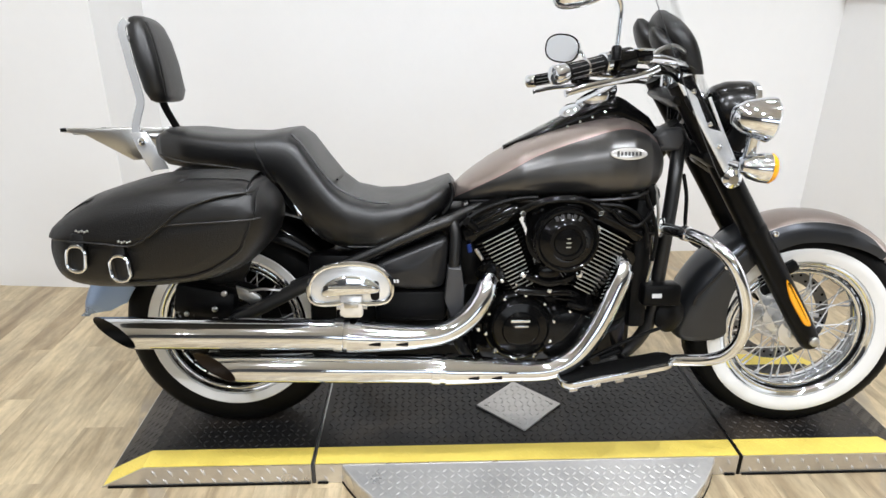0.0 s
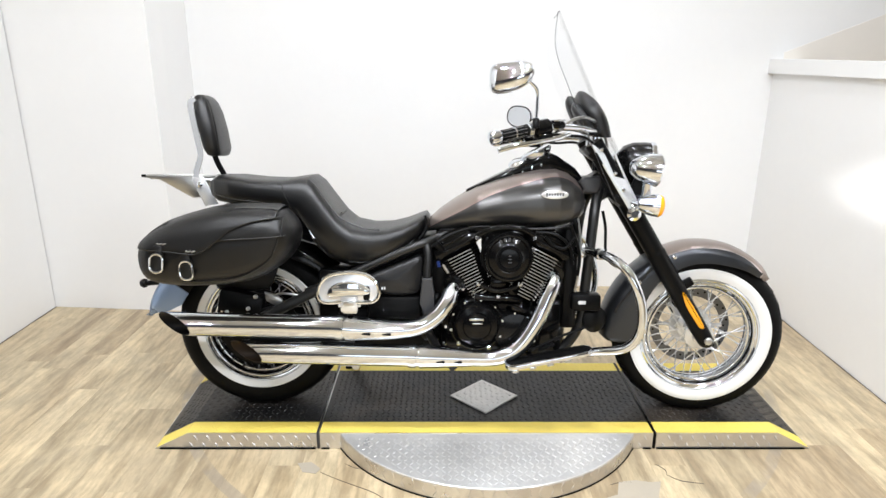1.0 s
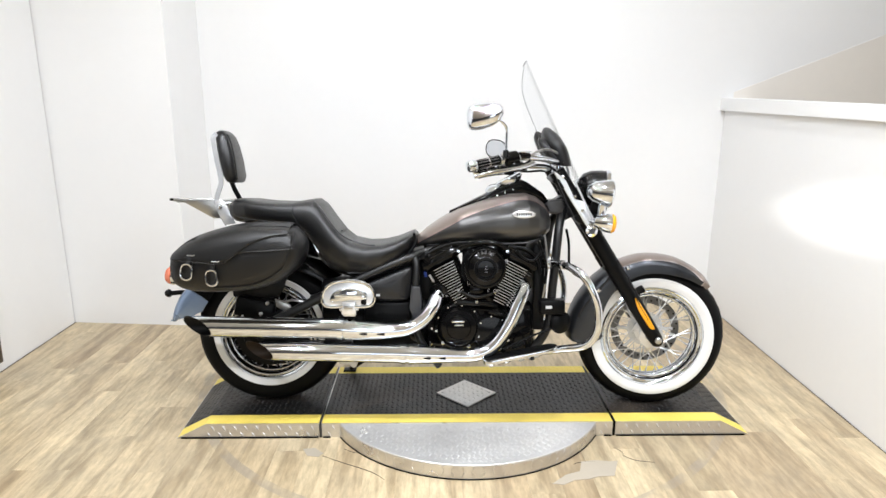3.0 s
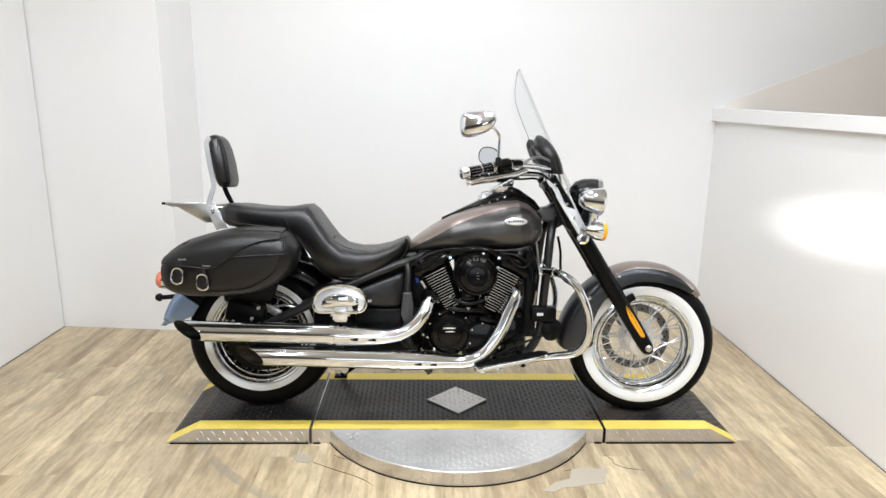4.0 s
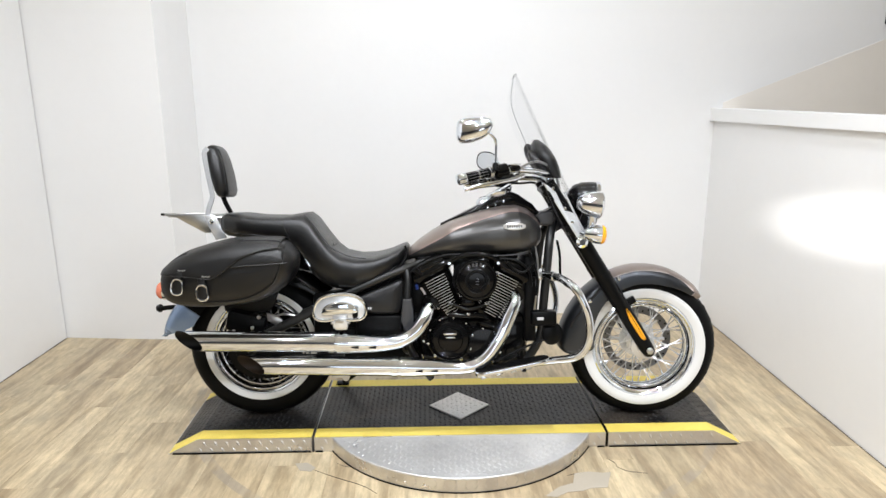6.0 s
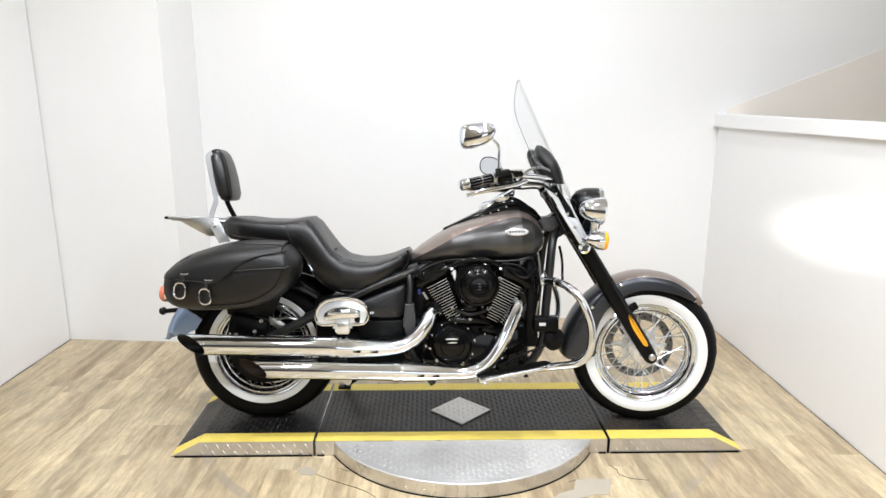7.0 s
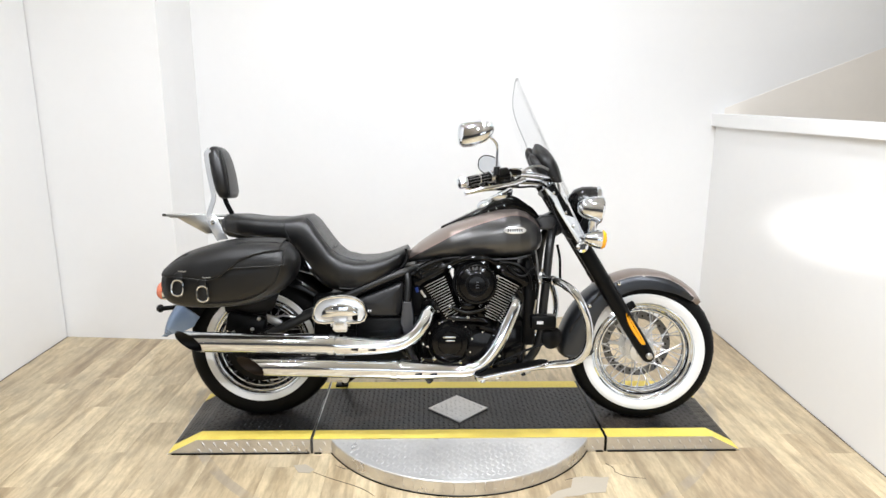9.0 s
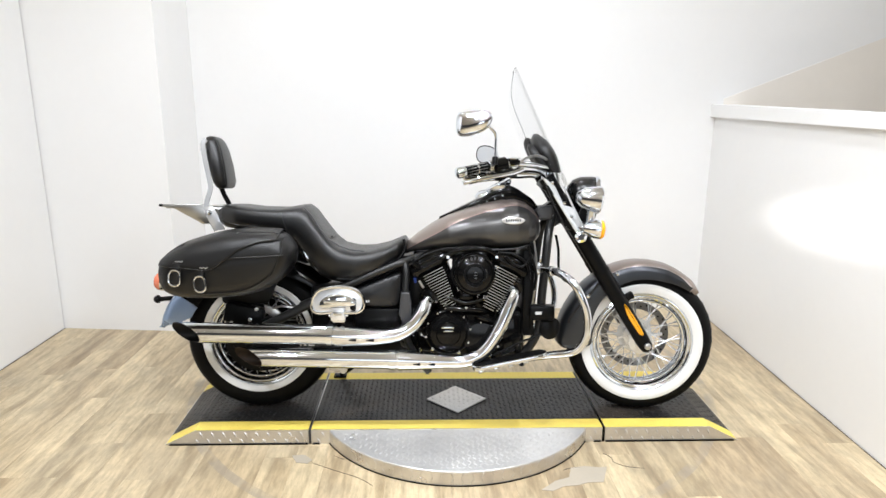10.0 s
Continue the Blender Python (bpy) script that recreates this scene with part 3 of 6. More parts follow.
for x0, x1 in ((XE0 + 0.02, XS0 - 0.01), (XS1 + 0.01, XE1 - 0.02), (XS0 + 0.01, -0.55), (0.59, XS1 - 0.01)):
    part("contact_strip", block(((x0 + x1) / 2, YN - 0.002, 0.003), (x1 - x0, 0.006, 0.005), 0.001), RUBBER, stand, "dark strip standing in for contact shade at the floor")
diamond = part("diamond_plate", moved(plate([(-0.135, 0), (0, -0.130), (0.135, 0), (0, 0.130)], 0.0, -0.006, 0.002), Matrix.Translation((0.026, 0.074, PZ + 0.0030)) @ pose(0, 0, 0, -90, 0, 0)), ALU, stand, "bare aluminium diamond plate")
part("tread_pattern", lug_field(steps_of(-0.10, 0.152, 0.021), steps_of(-0.056, 0.204, 0.021), lambda x, y, z: (x, y, PZ + 0.0090 + z),
     lambda x, y: abs(x - 0.026) / 0.121 + abs(y - 0.074) / 0.116 < 1, size=(0.018, 0.006, 0.0018)), ALU, diamond, sharp=10, keep=True)["kind"] = "stuff"
for x, y in ((-0.105, 0), (0.105, 0)):
    part("screw", lathe([(0.006, 0), (0.006, 0.002), (0.003, 0.003)], (0.026 + x, 0.074 + y, PZ + 0.0090), (0, 0, 1), 10), STEEL, diamond)

# framed wire screen low on the left wall
d_l = (LE - LC).normalized()
fr = thing("wire_screen", (LC.x + d_l.x * 0.73, LC.y + d_l.y * 0.73, 0.063), "dark wooden frame with white wire mesh on the wall", "wire screen")
ang = math.degrees(math.atan2(d_l.y, d_l.x))
fw, fh, fb = 0.50, 1.19, 0.045
F0 = pose(LC.x + d_l.x * 0.73, LC.y + d_l.y * 0.73, 0.063, 0, 0, ang) @ pose(0, 0, 0, 0, -2, 0)


def in_frame(geo):
    return moved(geo, Matrix.Translation(-fr.matrix_world.translation) @ F0)


for x, z, sx, sz in ((fb / 2, fh / 2, fb, fh), (fw - fb / 2, fh / 2, fb, fh), (fw / 2, fb / 2, fw - 2 * fb, fb), (fw / 2, fh - fb / 2, fw - 2 * fb, fb)):
    part("frame_bar", in_frame(block((x, 0.020, z), (sx, 0.034, sz), 0.006)), FRAMEWOOD, fr)
part("backing_sheet", in_frame(block((fw / 2, 0.008, fh / 2), (fw - 2 * fb, 0.006, fh - 2 * fb), 0.001)), WHITEWALL, fr, "white backing sheet")
wires = []
iw, ih = fw - 2 * fb, fh - 2 * fb
for k in range(-28, 58):
    for up in (1, -1):
        p0, p1 = (0.0, k * 0.02), (iw, k * 0.02 + up * iw * 0.6)
        lo, hi = 0.0, 1.0
        dz = p1[1] - p0[1]
        ta, tb = sorted(((0 - p0[1]) / dz, (ih - p0[1]) / dz))
        lo, hi = max(lo, ta), min(hi, tb)
        if hi - lo > 0.02:
            wires.append(tube([(fb + iw * t, 0.014, fb + p0[1] + dz * t) for t in (lo, hi)], 0.0018, 4))
part("wire_mesh", in_frame(join(*wires)), GREYPLASTIC, fr, "diamond wire mesh")["kind"] = "stuff"

# black panel high on the back wall, beyond the half-height wall
panel = thing("wall_panel", (2.88, YB - 0.013, 2.0235), "flat black panel hung on the white wall", "panel")
part("panel_board", block((0, 0, 0), (0.194, 0.022, 0.274), 0.004), SATIN, panel)
part("panel_hook", tube([(0, 0.004, 0.137), (0, 0.010, 0.155)], 0.004, 8), STEEL, panel)

# ---- the motorcycle: it faces +x, its right side towards -y ----
bike = thing("motorcycle", (0, 0, PZ), "black and graphite cruiser motorcycle with saddlebags, leaning on its side stand", "motorcycle")
bike.matrix_world = pose(0, 0, PZ, -7, 0, 0)
DOWN = Matrix.Translation((0, 0, -PZ))
RAKE = radians(32)
HEAD = Vector((0.405, 0, 1.0))
STEER = Matrix.Translation(HEAD) @ Matrix.Rotation(radians(-6), 4, Vector((-math.sin(RAKE), 0, math.cos(RAKE)))) @ Matrix.Translation(-HEAD)


def bp(name, geo, material, parent=None, label="", sharp=38, steer=False):
    """A part of the motorcycle, given in room coordinates."""
    return part(name, moved(geo, DOWN @ STEER if steer else DOWN), material, parent or bike, label, sharp)


def wheel(name, c, R, hw, rim_r, steer, disc_y, disc_r, w1):
    profile = [(rim_r - 0.008, -hw * 0.70), (rim_r + 0.006, -hw * 0.86), (rim_r + 0.03, -hw * 0.97), (rim_r + 0.06, -hw), (R - 0.030, -hw * 0.93), (R - 0.013, -hw * 0.72),
               (R - 0.004, -hw * 0.38), (R, 0)]
    profile += [(r, -y) for r, y in reversed(profile[:-1])]
    profile += [(rim_r - 0.012, hw * 0.6), (rim_r - 0.012, -hw * 0.6)]
    rim_prof = []
    for r, y in ((rim_r + 0.012, -0.88), (rim_r + 0.005, -0.95), (rim_r - 0.004, -0.86), (rim_r - 0.008, -0.62), (rim_r - 0.018, -0.45), (rim_r - 0.022, -0.22), (rim_r - 0.026, 0)):
        rim_prof.append((r, y * hw))
    rim_prof += [(r, -y) for r, y in reversed(rim_prof[:-1])]
    rim_prof += [(rim_r, hw * 0.5), (rim_r - 0.012, 0), (rim_r, -hw * 0.5)]
    w = bp(name, lathe(rim_prof, c, n=72, closed=True), CHROME, None, "chrome wire-spoke wheel with a whitewall tyre", 45, steer)
    bp("tyre", lathe(profile, c, n=72, closed=True), RUBBER, w, "black tyre", 45, steer)
    blocks = []
    for i in range(64):
        a = 2 * math.pi * i / 64
        for s, y, r in ((-1, 0.55, R - 0.0112), (1, 0.55, R - 0.0112), (1 if i % 2 else -1, 0.20, R - 0.0030)):
            m = Matrix.Translation(Vector(c)) @ Matrix.Rotation(-a - s * 0.012, 4, "Y") @ Matrix.Translation((r, s * y * hw, 0)) @ Matrix.Rotation(radians(28 * s), 4, "X")
            blocks.append(moved(block((0, 0, 0), (0.0035, 0.026 if y > 0.5 else 0.020, 0.017), 0), m @ Matrix.Rotation(radians(s * (22 if y > 0.5 else 6)), 4, "Z")))
    bp("tread_block", join(*blocks), RUBBER, w, steer=steer)["kind"] = "stuff"
    for s in (-1, 1):
        ring = [(rim_r + 0.012, s * hw * 0.915), (rim_r + 0.030, s * (hw * 0.985 + 0.0015)), (rim_r + w1 - 0.003, s * (hw + 0.0025)), (rim_r + w1, s * (hw + 0.0005)), (rim_r + 0.03, s * hw * 0.94), (rim_r + 0.012, s * hw * 0.87)]
        bp("whitewall", lathe(ring, c, n=72, closed=True), WHITEWALL, w, "white sidewall band", 45, steer)
    for r, y, t in ((rim_r - 0.006, 0.80, 0.0055), (rim_r - 0.024, 0.62, 0.0060)):
        bp("rim_ring", lathe([(r + t * math.cos(b), -y * hw + t * math.sin(b)) for b in [2 * math.pi * k / 8 for k in range(8)]], c, n=64, closed=True), CHROME, w, "rolled chrome rim edge", 60, steer)
    hub = [(0.012, -0.075), (0.026, -0.075), (0.028, -0.06), (0.052, -0.056), (0.052, -0.046), (0.03, -0.04), (0.026, 0), (0.03, 0.04), (0.052, 0.046), (0.052, 0.056), (0.028, 0.06), (0.026, 0.075), (0.012, 0.075)]
    bp("hub", lathe(hub, c, n=28), BRIGHT if steer else SATIN, w, "polished hub" if steer else "black hub", 30, steer)
    n = 40
    for i in range(n):
        side = -1 if i % 2 else 1
        a = 2 * math.pi * i / n
        lead = radians(58) * (1 if (i // 2) % 2 else -1)
        p = Vector(c) + Vector((0.048 * math.cos(a + lead), side * 0.052, 0.048 * math.sin(a + lead)))
        q = Vector(c) + Vector(((rim_r - 0.022) * math.cos(a), side * hw * 0.16, (rim_r - 0.022) * math.sin(a)))
        u = q + (p - q).normalized() * 0.02
        bp("spoke", join(tube([p, q], 0.0021, 5), tube([q, u], 0.0034, 6)), BRIGHT, w, steer=steer)
    s = 1 if disc_y > 0 else -1
    d = bp("brake_disc", lathe([(disc_r - 0.034, disc_y), (disc_r, disc_y), (disc_r, disc_y + 0.005 * s), (disc_r - 0.034, disc_y + 0.005 * s)], c, n=48, closed=True), DISC if steer else SATIN, w, "drilled steel disc", 30, steer)
    cr = 0.078 if steer else disc_r - 0.03
    arms = []
    for i in range(8 if steer else 0):
        a = 2 * math.pi * i / 8
        arms.append(tube([Vector(c) + Vector((r * math.cos(a), disc_y, r * math.sin(a))) for r in (0.07, 0.10, disc_r - 0.028)], [0.009, 0.007, 0.009], 8, flat=0.5))
    for arm in arms:
        bp("carrier_arm", arm, BRIGHT, w, steer=steer)
    bp("disc_carrier", lathe([(0.03, disc_y - 0.004), (cr, disc_y - 0.003), (cr, disc_y + 0.003), (0.03, disc_y + 0.004)], c, n=32, closed=True), BRIGHT if steer else SATIN, w, "silver disc carrier" if steer else "dark disc carrier", 30, steer)
    holes = []
    for i in range(36):
        a = 2 * math.pi * i / 36
        r = disc_r - (0.010 if i % 2 else 0.021)
        for yy in (disc_y - 0.0006, disc_y + 0.0056 * s):
            holes.append(lathe([(0.0042, -0.0006), (0.0042, 0.0006)], (c[0] + r * math.cos(a), yy, c[2] + r * math.sin(a)), n=8))
    bp("disc_hole", join(*holes), SATIN, w, steer=steer)
    return w


FW, RW, RF = Vector((0.820, 0, 0.376)), Vector((-0.829, 0.060, 0.3903)), Vector((-0.817, 0.05, 0.366))
front_wheel = wheel("front_wheel", FW, 0.313, 0.064, 0.206, True, 0.066, 0.15, 0.052)
rear_wheel = wheel("rear_wheel", RW, 0.3185, 0.077, 0.2025, False, -0.074, 0.148, 0.0375)
bp("drive_pulley", lathe([(0.03, 0.06), (0.186, 0.062), (0.190, 0.07), (0.186, 0.082), (0.03, 0.084)], RW, n=48), SATIN, rear_wheel, "black drive pulley")


def fender(c, stations, hw, drop_y=0.94, thick=0.004):
    """A curved mudguard: stations of (angle, outer radius, inner edge radius, half width factor)."""
    rings = []
    for a, ro, ri, f in stations:
        ca, sa = math.cos(radians(a)), math.sin(radians(a))
        out = [(ri, -1.0), (ri + (ro - ri) * 0.45, -1.0), (ro - 0.030, -0.97)] + [(ro - 0.030 + 0.030 * math.sin(b), -math.cos(b) * 0.97) for b in [radians(x) for x in (22, 45, 65, 80, 90, 100, 115, 135, 158)]] + [(ro - 0.030, 0.97), (ri + (ro - ri) * 0.45, 1.0), (ri, 1.0)]
        inn = [(r - thick, y * (1 - thick / hw)) for r, y in reversed(out)]
        inn[0] = (ri, 1 - thick / hw)
        inn[-1] = (ri, -1 + thick / hw)
        rings.append([Vector((c[0] + r * ca, c[1] + y * hw * f, c[2] + r * sa)) for r, y in out + inn])
    return loft(rings)


def spread(keys, n):
    """Evenly spaced rows between the given ones."""
    out = []
    for i in range(n + 1):
        u = i / n * (len(keys) - 1)
        k = min(int(u), len(keys) - 2)
        t = u - k
        t = t * t * (3 - 2 * t)
        out.append(tuple(a + (b - a) * t for a, b in zip(keys[k], keys[k + 1])))
    return out


ff = bp("front_fender", fender(FW, spread([(43, 0.331, 0.318, 0.45), (52, 0.340, 0.294, 0.88), (75, 0.351, 0.283, 1.0), (100, 0.355, 0.283, 1.0), (125, 0.352, 0.272, 1.0), (150, 0.355, 0.245, 1.0), (170, 0.362, 0.222, 1.0), (178, 0.365, 0.214, 1.0), (182, 0.362, 0.222, 0.99), (184.5, 0.350, 0.245, 0.96), (185.6, 0.322, 0.285, 0.90)], 56), 0.088), FENDERPAINT, None, "graphite front fender with a brown crown", 50, True)
for s in (-1, 1):
    brace = glide([FW + Vector((r * math.cos(radians(a)), s * 0.0905, r * math.sin(radians(a)))) for a, r in ((125, 0.335), (135, 0.32), (158, 0.33), (164, 0.33))], 5)
    bp("fender_brace", tube(brace, 0.005, 8, flat=0.5), GRAPHITE, ff, steer=True)
    for a, r in ((112, 0.33), (139, 0.318)):
        bp("fender_bolt", lathe([(0.008, -0.004), (0.008, 0.004), (0.004, 0.006)], FW + Vector((r * math.cos(radians(a)), s * 0.091, r * math.sin(radians(a)))), (0, s, 0), 12), CHROME, ff, steer=True)

rf = bp("rear_fender", fender(RF, spread([(38, 0.400, 0.345, 0.95), (60, 0.392, 0.325, 1.0), (90, 0.39, 0.31, 1.0), (120, 0.40, 0.305, 1.0), (146, 0.420, 0.300, 1.0)], 26), 0.118), BLACK, None, "gloss black rear fender", 50)
# the tip is coloured blue-grey, apart from the black fender
bp("fender_tip", fender(RF, spread([(146.5, 0.421, 0.300, 1.0), (156, 0.432, 0.303, 0.99), (163, 0.436, 0.34, 0.96), (169.5, 0.440, 0.420, 0.80)], 12), 0.119), BLUEGREY, rf, "blue-grey fender tip", 50)
bp("fender_trim", plate([(-0.665, 0.838), (-0.635, 0.832), (-0.578, 0.752), (-0.600, 0.742), (-0.622, 0.772)], -0.128, -0.146, 0.004), CHROME, rf, "chrome fender trim")
# tail lamp and rear signals
tl = bp("tail_lamp", lathe([(0.005, -0.05), (0.036, -0.045), (0.040, -0.01), (0.041, 0.0)], (-1.245, 0.03, 0.628), (-1, 0, 0.1), 24), CHROME, None, "chrome tail lamp with an orange-red lens")
bp("lens", lathe([(0.040, 0.0), (0.039, 0.014), (0.030, 0.026), (0.004, 0.032)], (-1.2455, 0.03, 0.628), (-1, 0, 0.1), 24), REDLENS, tl, "orange-red lens")
bp("plate_bolt", join(tube([(-1.19, 0, 0.56), (-1.258, 0, 0.554)], 0.010, 10), lathe([(0.016, 0), (0.018, 0.008), (0.012, 0.02), (0.004, 0.024)], (-1.25, 0, 0.555), (-1, 0, 0), 14)), SATIN, None, "black mounting knob")


# saddlebags
BAG = glide([(x, z, 0) for x, z in ((-1.106, 0.70), (-1.092, 0.768), (-1.0, 0.826), (-0.89, 0.858), (-0.80, 0.869), (-0.675, 0.868), (-0.634, 0.846), (-0.608, 0.80), (-0.622, 0.735), (-0.680, 0.675), (-0.785, 0.636), (-0.96, 0.623), (-1.072, 0.640))], 5, True)
BAG_R = 0.055


def bag_face(x, z, lift=0.0):
    """The bag's outer face at (x, z): flat, and rolled over near its outline."""
    best, inside = 1.0, False
    for p, q in zip(BAG, BAG[1:] + BAG[:1]):
        ex, ez = q.x - p.x, q.y - p.y
        if (p.y > z) != (q.y > z) and x < p.x + ex * (z - p.y) / ez:
            inside = not inside
        t = max(0.0, min(1.0, ((x - p.x) * ex + (z - p.y) * ez) / (ex * ex + ez * ez)))
        best = min(best, math.hypot(x - p.x - ex * t, z - p.y - ez * t))
    best = best if inside else 0.0
    d = min(best, BAG_R)
    swell = 0.016 * min(1.0, best / 0.11) ** 0.7
    return -(0.388 + swell - BAG_R + math.sqrt(BAG_R ** 2 - (BAG_R - d) ** 2)) - lift


def along(knots, x):
    for (x0, z0), (x1, z1) in zip(knots, knots[1:]):
        if x <= x1:
            return z0 + (z1 - z0) * (x - x0) / (x1 - x0)
    return knots[-1][1]


def smooth_line(knots):
    return [(p.x, p.y) for p in glide([(x, z, 0) for x, z in knots], 6)]


def bag_panel(low, top, x0, x1, lift, wrap, n=44, m=12):
    """A leather panel that lies on the bag's face between two lines, with a thick lower edge; it may wrap over the top."""
    rows = []
    xs = [x0 + (x1 - x0) * i / n for i in range(n + 1)]
    lo, hi = [along(low, x) for x in xs], [along(top, x) for x in xs]
    rows.append([(x, bag_face(x, z) + 0.004, z - 0.001) for x, z in zip(xs, lo)])
    for j in range(m + 1):
        v = j / m
        v = v * v * (3 - 2 * v) * 0.5 + v * 0.5
        rows.append([(x, bag_face(x, a + (b - a) * v, lift * (0.75 + 0.25 * min(1, j / 1.5))), a + (b - a) * v) for x, a, b in zip(xs, lo, hi)])
    if wrap:
        for y, dz in ((-0.325, 0.005), (-0.29, 0.008), (-0.25, 0.008), (-0.225, 0.002), (-0.222, -0.02)):
            rows.append([(x, y, z + dz) for x, z in zip(xs, hi)])
    rows = [[r[0][:1] + (r[0][1] + lift + 0.004,) + r[0][2:]] + r + [(r[-1][0], r[-1][1] + lift + 0.004, r[-1][2])] for r in rows]
    return sheet(rows)


FLAP_LOW = smooth_line(((-1.090, 0.753), (-1.04, 0.748), (-0.96, 0.742), (-0.915, 0.737), (-0.894, 0.739), (-0.869, 0.751), (-0.83, 0.780), (-0.79, 0.810), (-0.74, 0.831), (-0.692, 0.842), (-0.640, 0.847)))
LID_LOW = smooth_line(((-0.87, 0.772), (-0.818, 0.779), (-0.758, 0.783), (-0.649, 0.789), (-0.628, 0.790)))
BAG_TOP = smooth_line(((-1.092, 0.754), (-1.073, 0.786), (-1.038, 0.812), (-1.0, 0.830), (-0.89, 0.862), (-0.80, 0.873), (-0.72, 0.873), (-0.668, 0.871), (-0.640, 0.857)))


def bag_side(s):
    flip = (lambda g: g) if s < 0 else mirrored
    n = len(BAG)
    rings = []
    for shrink, y in ((0.0, -0.235), (0.0, -0.333)):
        rings.append([(p.x, y, p.y) for p in BAG])
    mid = Vector((-0.83, 0.76, 0))
    for k in (0.06, 0.13, 0.2, 0.3, 0.42, 0.6, 0.8, 0.95):
        ring = [p.lerp(mid, k) for p in BAG]
        rings.append([(p.x, bag_face(p.x, p.y), p.y) for p in ring])
    bag = bp("saddlebag", flip(loft(rings)), LEATHER, None, "black leather saddlebag with two buckled straps", 60)
    bp("lid", flip(bag_panel(LID_LOW, [(x, z + 0.006) for x, z in FLAP_LOW], -0.85, -0.640, 0.010, False, 30, 6)), VINYL, bag, "smooth leather lid panel", 60)
    bp("flap", flip(bag_panel(FLAP_LOW, BAG_TOP, -1.083, -0.656, 0.018, True)), LEATHER, bag, "curved leather flap", 60)
    for line, lift in ((FLAP_LOW[6:], 0.0182), (LID_LOW[6:], 0.0102)):
        bp("piping", flip(tube([(x, bag_face(x, z, lift), z + 0.003) for x, z in line], 0.0022, 6)), LEATHER, bag, "stitched edge")
    for cx, cz, tilt in ((-1.015, 0.712, 6), (-0.926, 0.690, -4)):
        turn = pose(cx, -0.422, cz, 0, tilt, 0)
        ring = [turn @ Vector((x, 0, z)) for x, z in rounded(0.039, 0.057, 0.018, 5)]
        bp("buckle", flip(tube(ring, 0.0038, 8, closed=True)), CHROME, bag, "chrome buckle")
        bp("strap", flip(moved(plate(rounded(0.028, 0.085, 0.008, 3), 0.03, 0.004, 0.003), turn @ Matrix.Translation((0, 0, 0.012)))), LEATHER, bag, "short leather strap")
        for i in range(5):
            sx, sz = cx + 0.004 + i * 0.0060, cz + 0.060 - 0.002 * (i % 2)
            bp("stud", flip(lathe([(0.0028, -0.002), (0.0022, 0.002), (0.0008, 0.003)], (sx, bag_face(sx, sz, 0.019), sz), (0, -1, 0), 7)), STEEL, bag)
    seam = glide([(x, z, 0) for x, z in ((-0.678, 0.873), (-0.666, 0.862), (-0.655, 0.843), (-0.650, 0.813), (-0.650, 0.790), (-0.656, 0.765), (-0.664, 0.748), (-0.675, 0.724), (-0.705, 0.699), (-0.744, 0.676), (-0.79, 0.660), (-0.85, 0.652), (-0.95, 0.648))], 5)
    bp("piping", flip(tube([(p.x, bag_face(p.x, p.y, 0.002), p.y) for p in seam], 0.0032, 6)), LEATHER, bag)
    return bag


bag_side(-1)
bag_side(1)


# seat
def seat_ring(x, zb, zt, hw, dish=0.0, n=32):
    out = []
    for i in range(n):
        a = 2 * math.pi * i / n
        c, s = math.cos(a), math.sin(a)
        e = 0.55 if s > 0 else 0.75
        y = hw * math.copysign(abs(c) ** 0.6, c)
        h = math.copysign(abs(s) ** e, s)
        mid = zb + (zt - zb) * 0.62
        z = mid + h * ((zt - mid) if s > 0 else (mid - zb))
        if s > 0.3 and dish:
            z -= dish * (1 - (y / hw) ** 2)
        out.append((x, y, z))
    return out


SEAT = [(-0.962, 0.905, 0.925, 0.05, 0), (-0.957, 0.880, 0.950, 0.09, 0), (-0.935, 0.866, 0.962, 0.115, 0), (-0.88, 0.858, 0.963, 0.138, 0.002), (-0.80, 0.850, 0.955, 0.15, 0.005), (-0.70, 0.835, 0.953, 0.158, 0.005),
        (-0.645, 0.795, 0.960, 0.160, 0.002), (-0.610, 0.735, 0.962, 0.164, 0.0), (-0.585, 0.700, 0.945, 0.168, 0.002), (-0.545, 0.665, 0.889, 0.176, 0.006), (-0.505, 0.648, 0.834, 0.184, 0.008), (-0.465, 0.640, 0.800, 0.190, 0.008),
        (-0.40, 0.642, 0.785, 0.192, 0.008), (-0.33, 0.662, 0.787, 0.180, 0.006), (-0.27, 0.695, 0.801, 0.158, 0.004), (-0.225, 0.730, 0.818, 0.132, 0), (-0.200, 0.755, 0.828, 0.105, 0), (-0.188, 0.775, 0.815, 0.07, 0)]
seat = bp("seat", loft([seat_ring(*s) for s in spread(SEAT, 68)]), VINYL, None, "black vinyl two-up seat with a stepped pillion", 60)
for s in (-1,):
    line = glide([(-0.60, s * 0.142, 0.951), (-0.575, s * 0.144, 0.925), (-0.535, s * 0.15, 0.868), (-0.49, s * 0.155, 0.818), (-0.42, s * 0.16, 0.787), (-0.36, s * 0.157, 0.780)], 6)
    bp("seam_piping", tube(line, 0.003, 6), VINYL, seat)
bp("seam_piping", tube(glide([(-0.496, -0.115, 0.835), (-0.50, -0.07, 0.829), (-0.501, -0.03, 0.827), (-0.50, 0.02, 0.827)], 4), 0.003, 6), SATIN, seat)
bp("seat_rim", tube(glide([(-0.205, -0.112, 0.825), (-0.198, -0.115, 0.80), (-0.205, -0.122, 0.77), (-0.225, -0.13, 0.745)], 5), 0.005, 8), SATIN, seat)



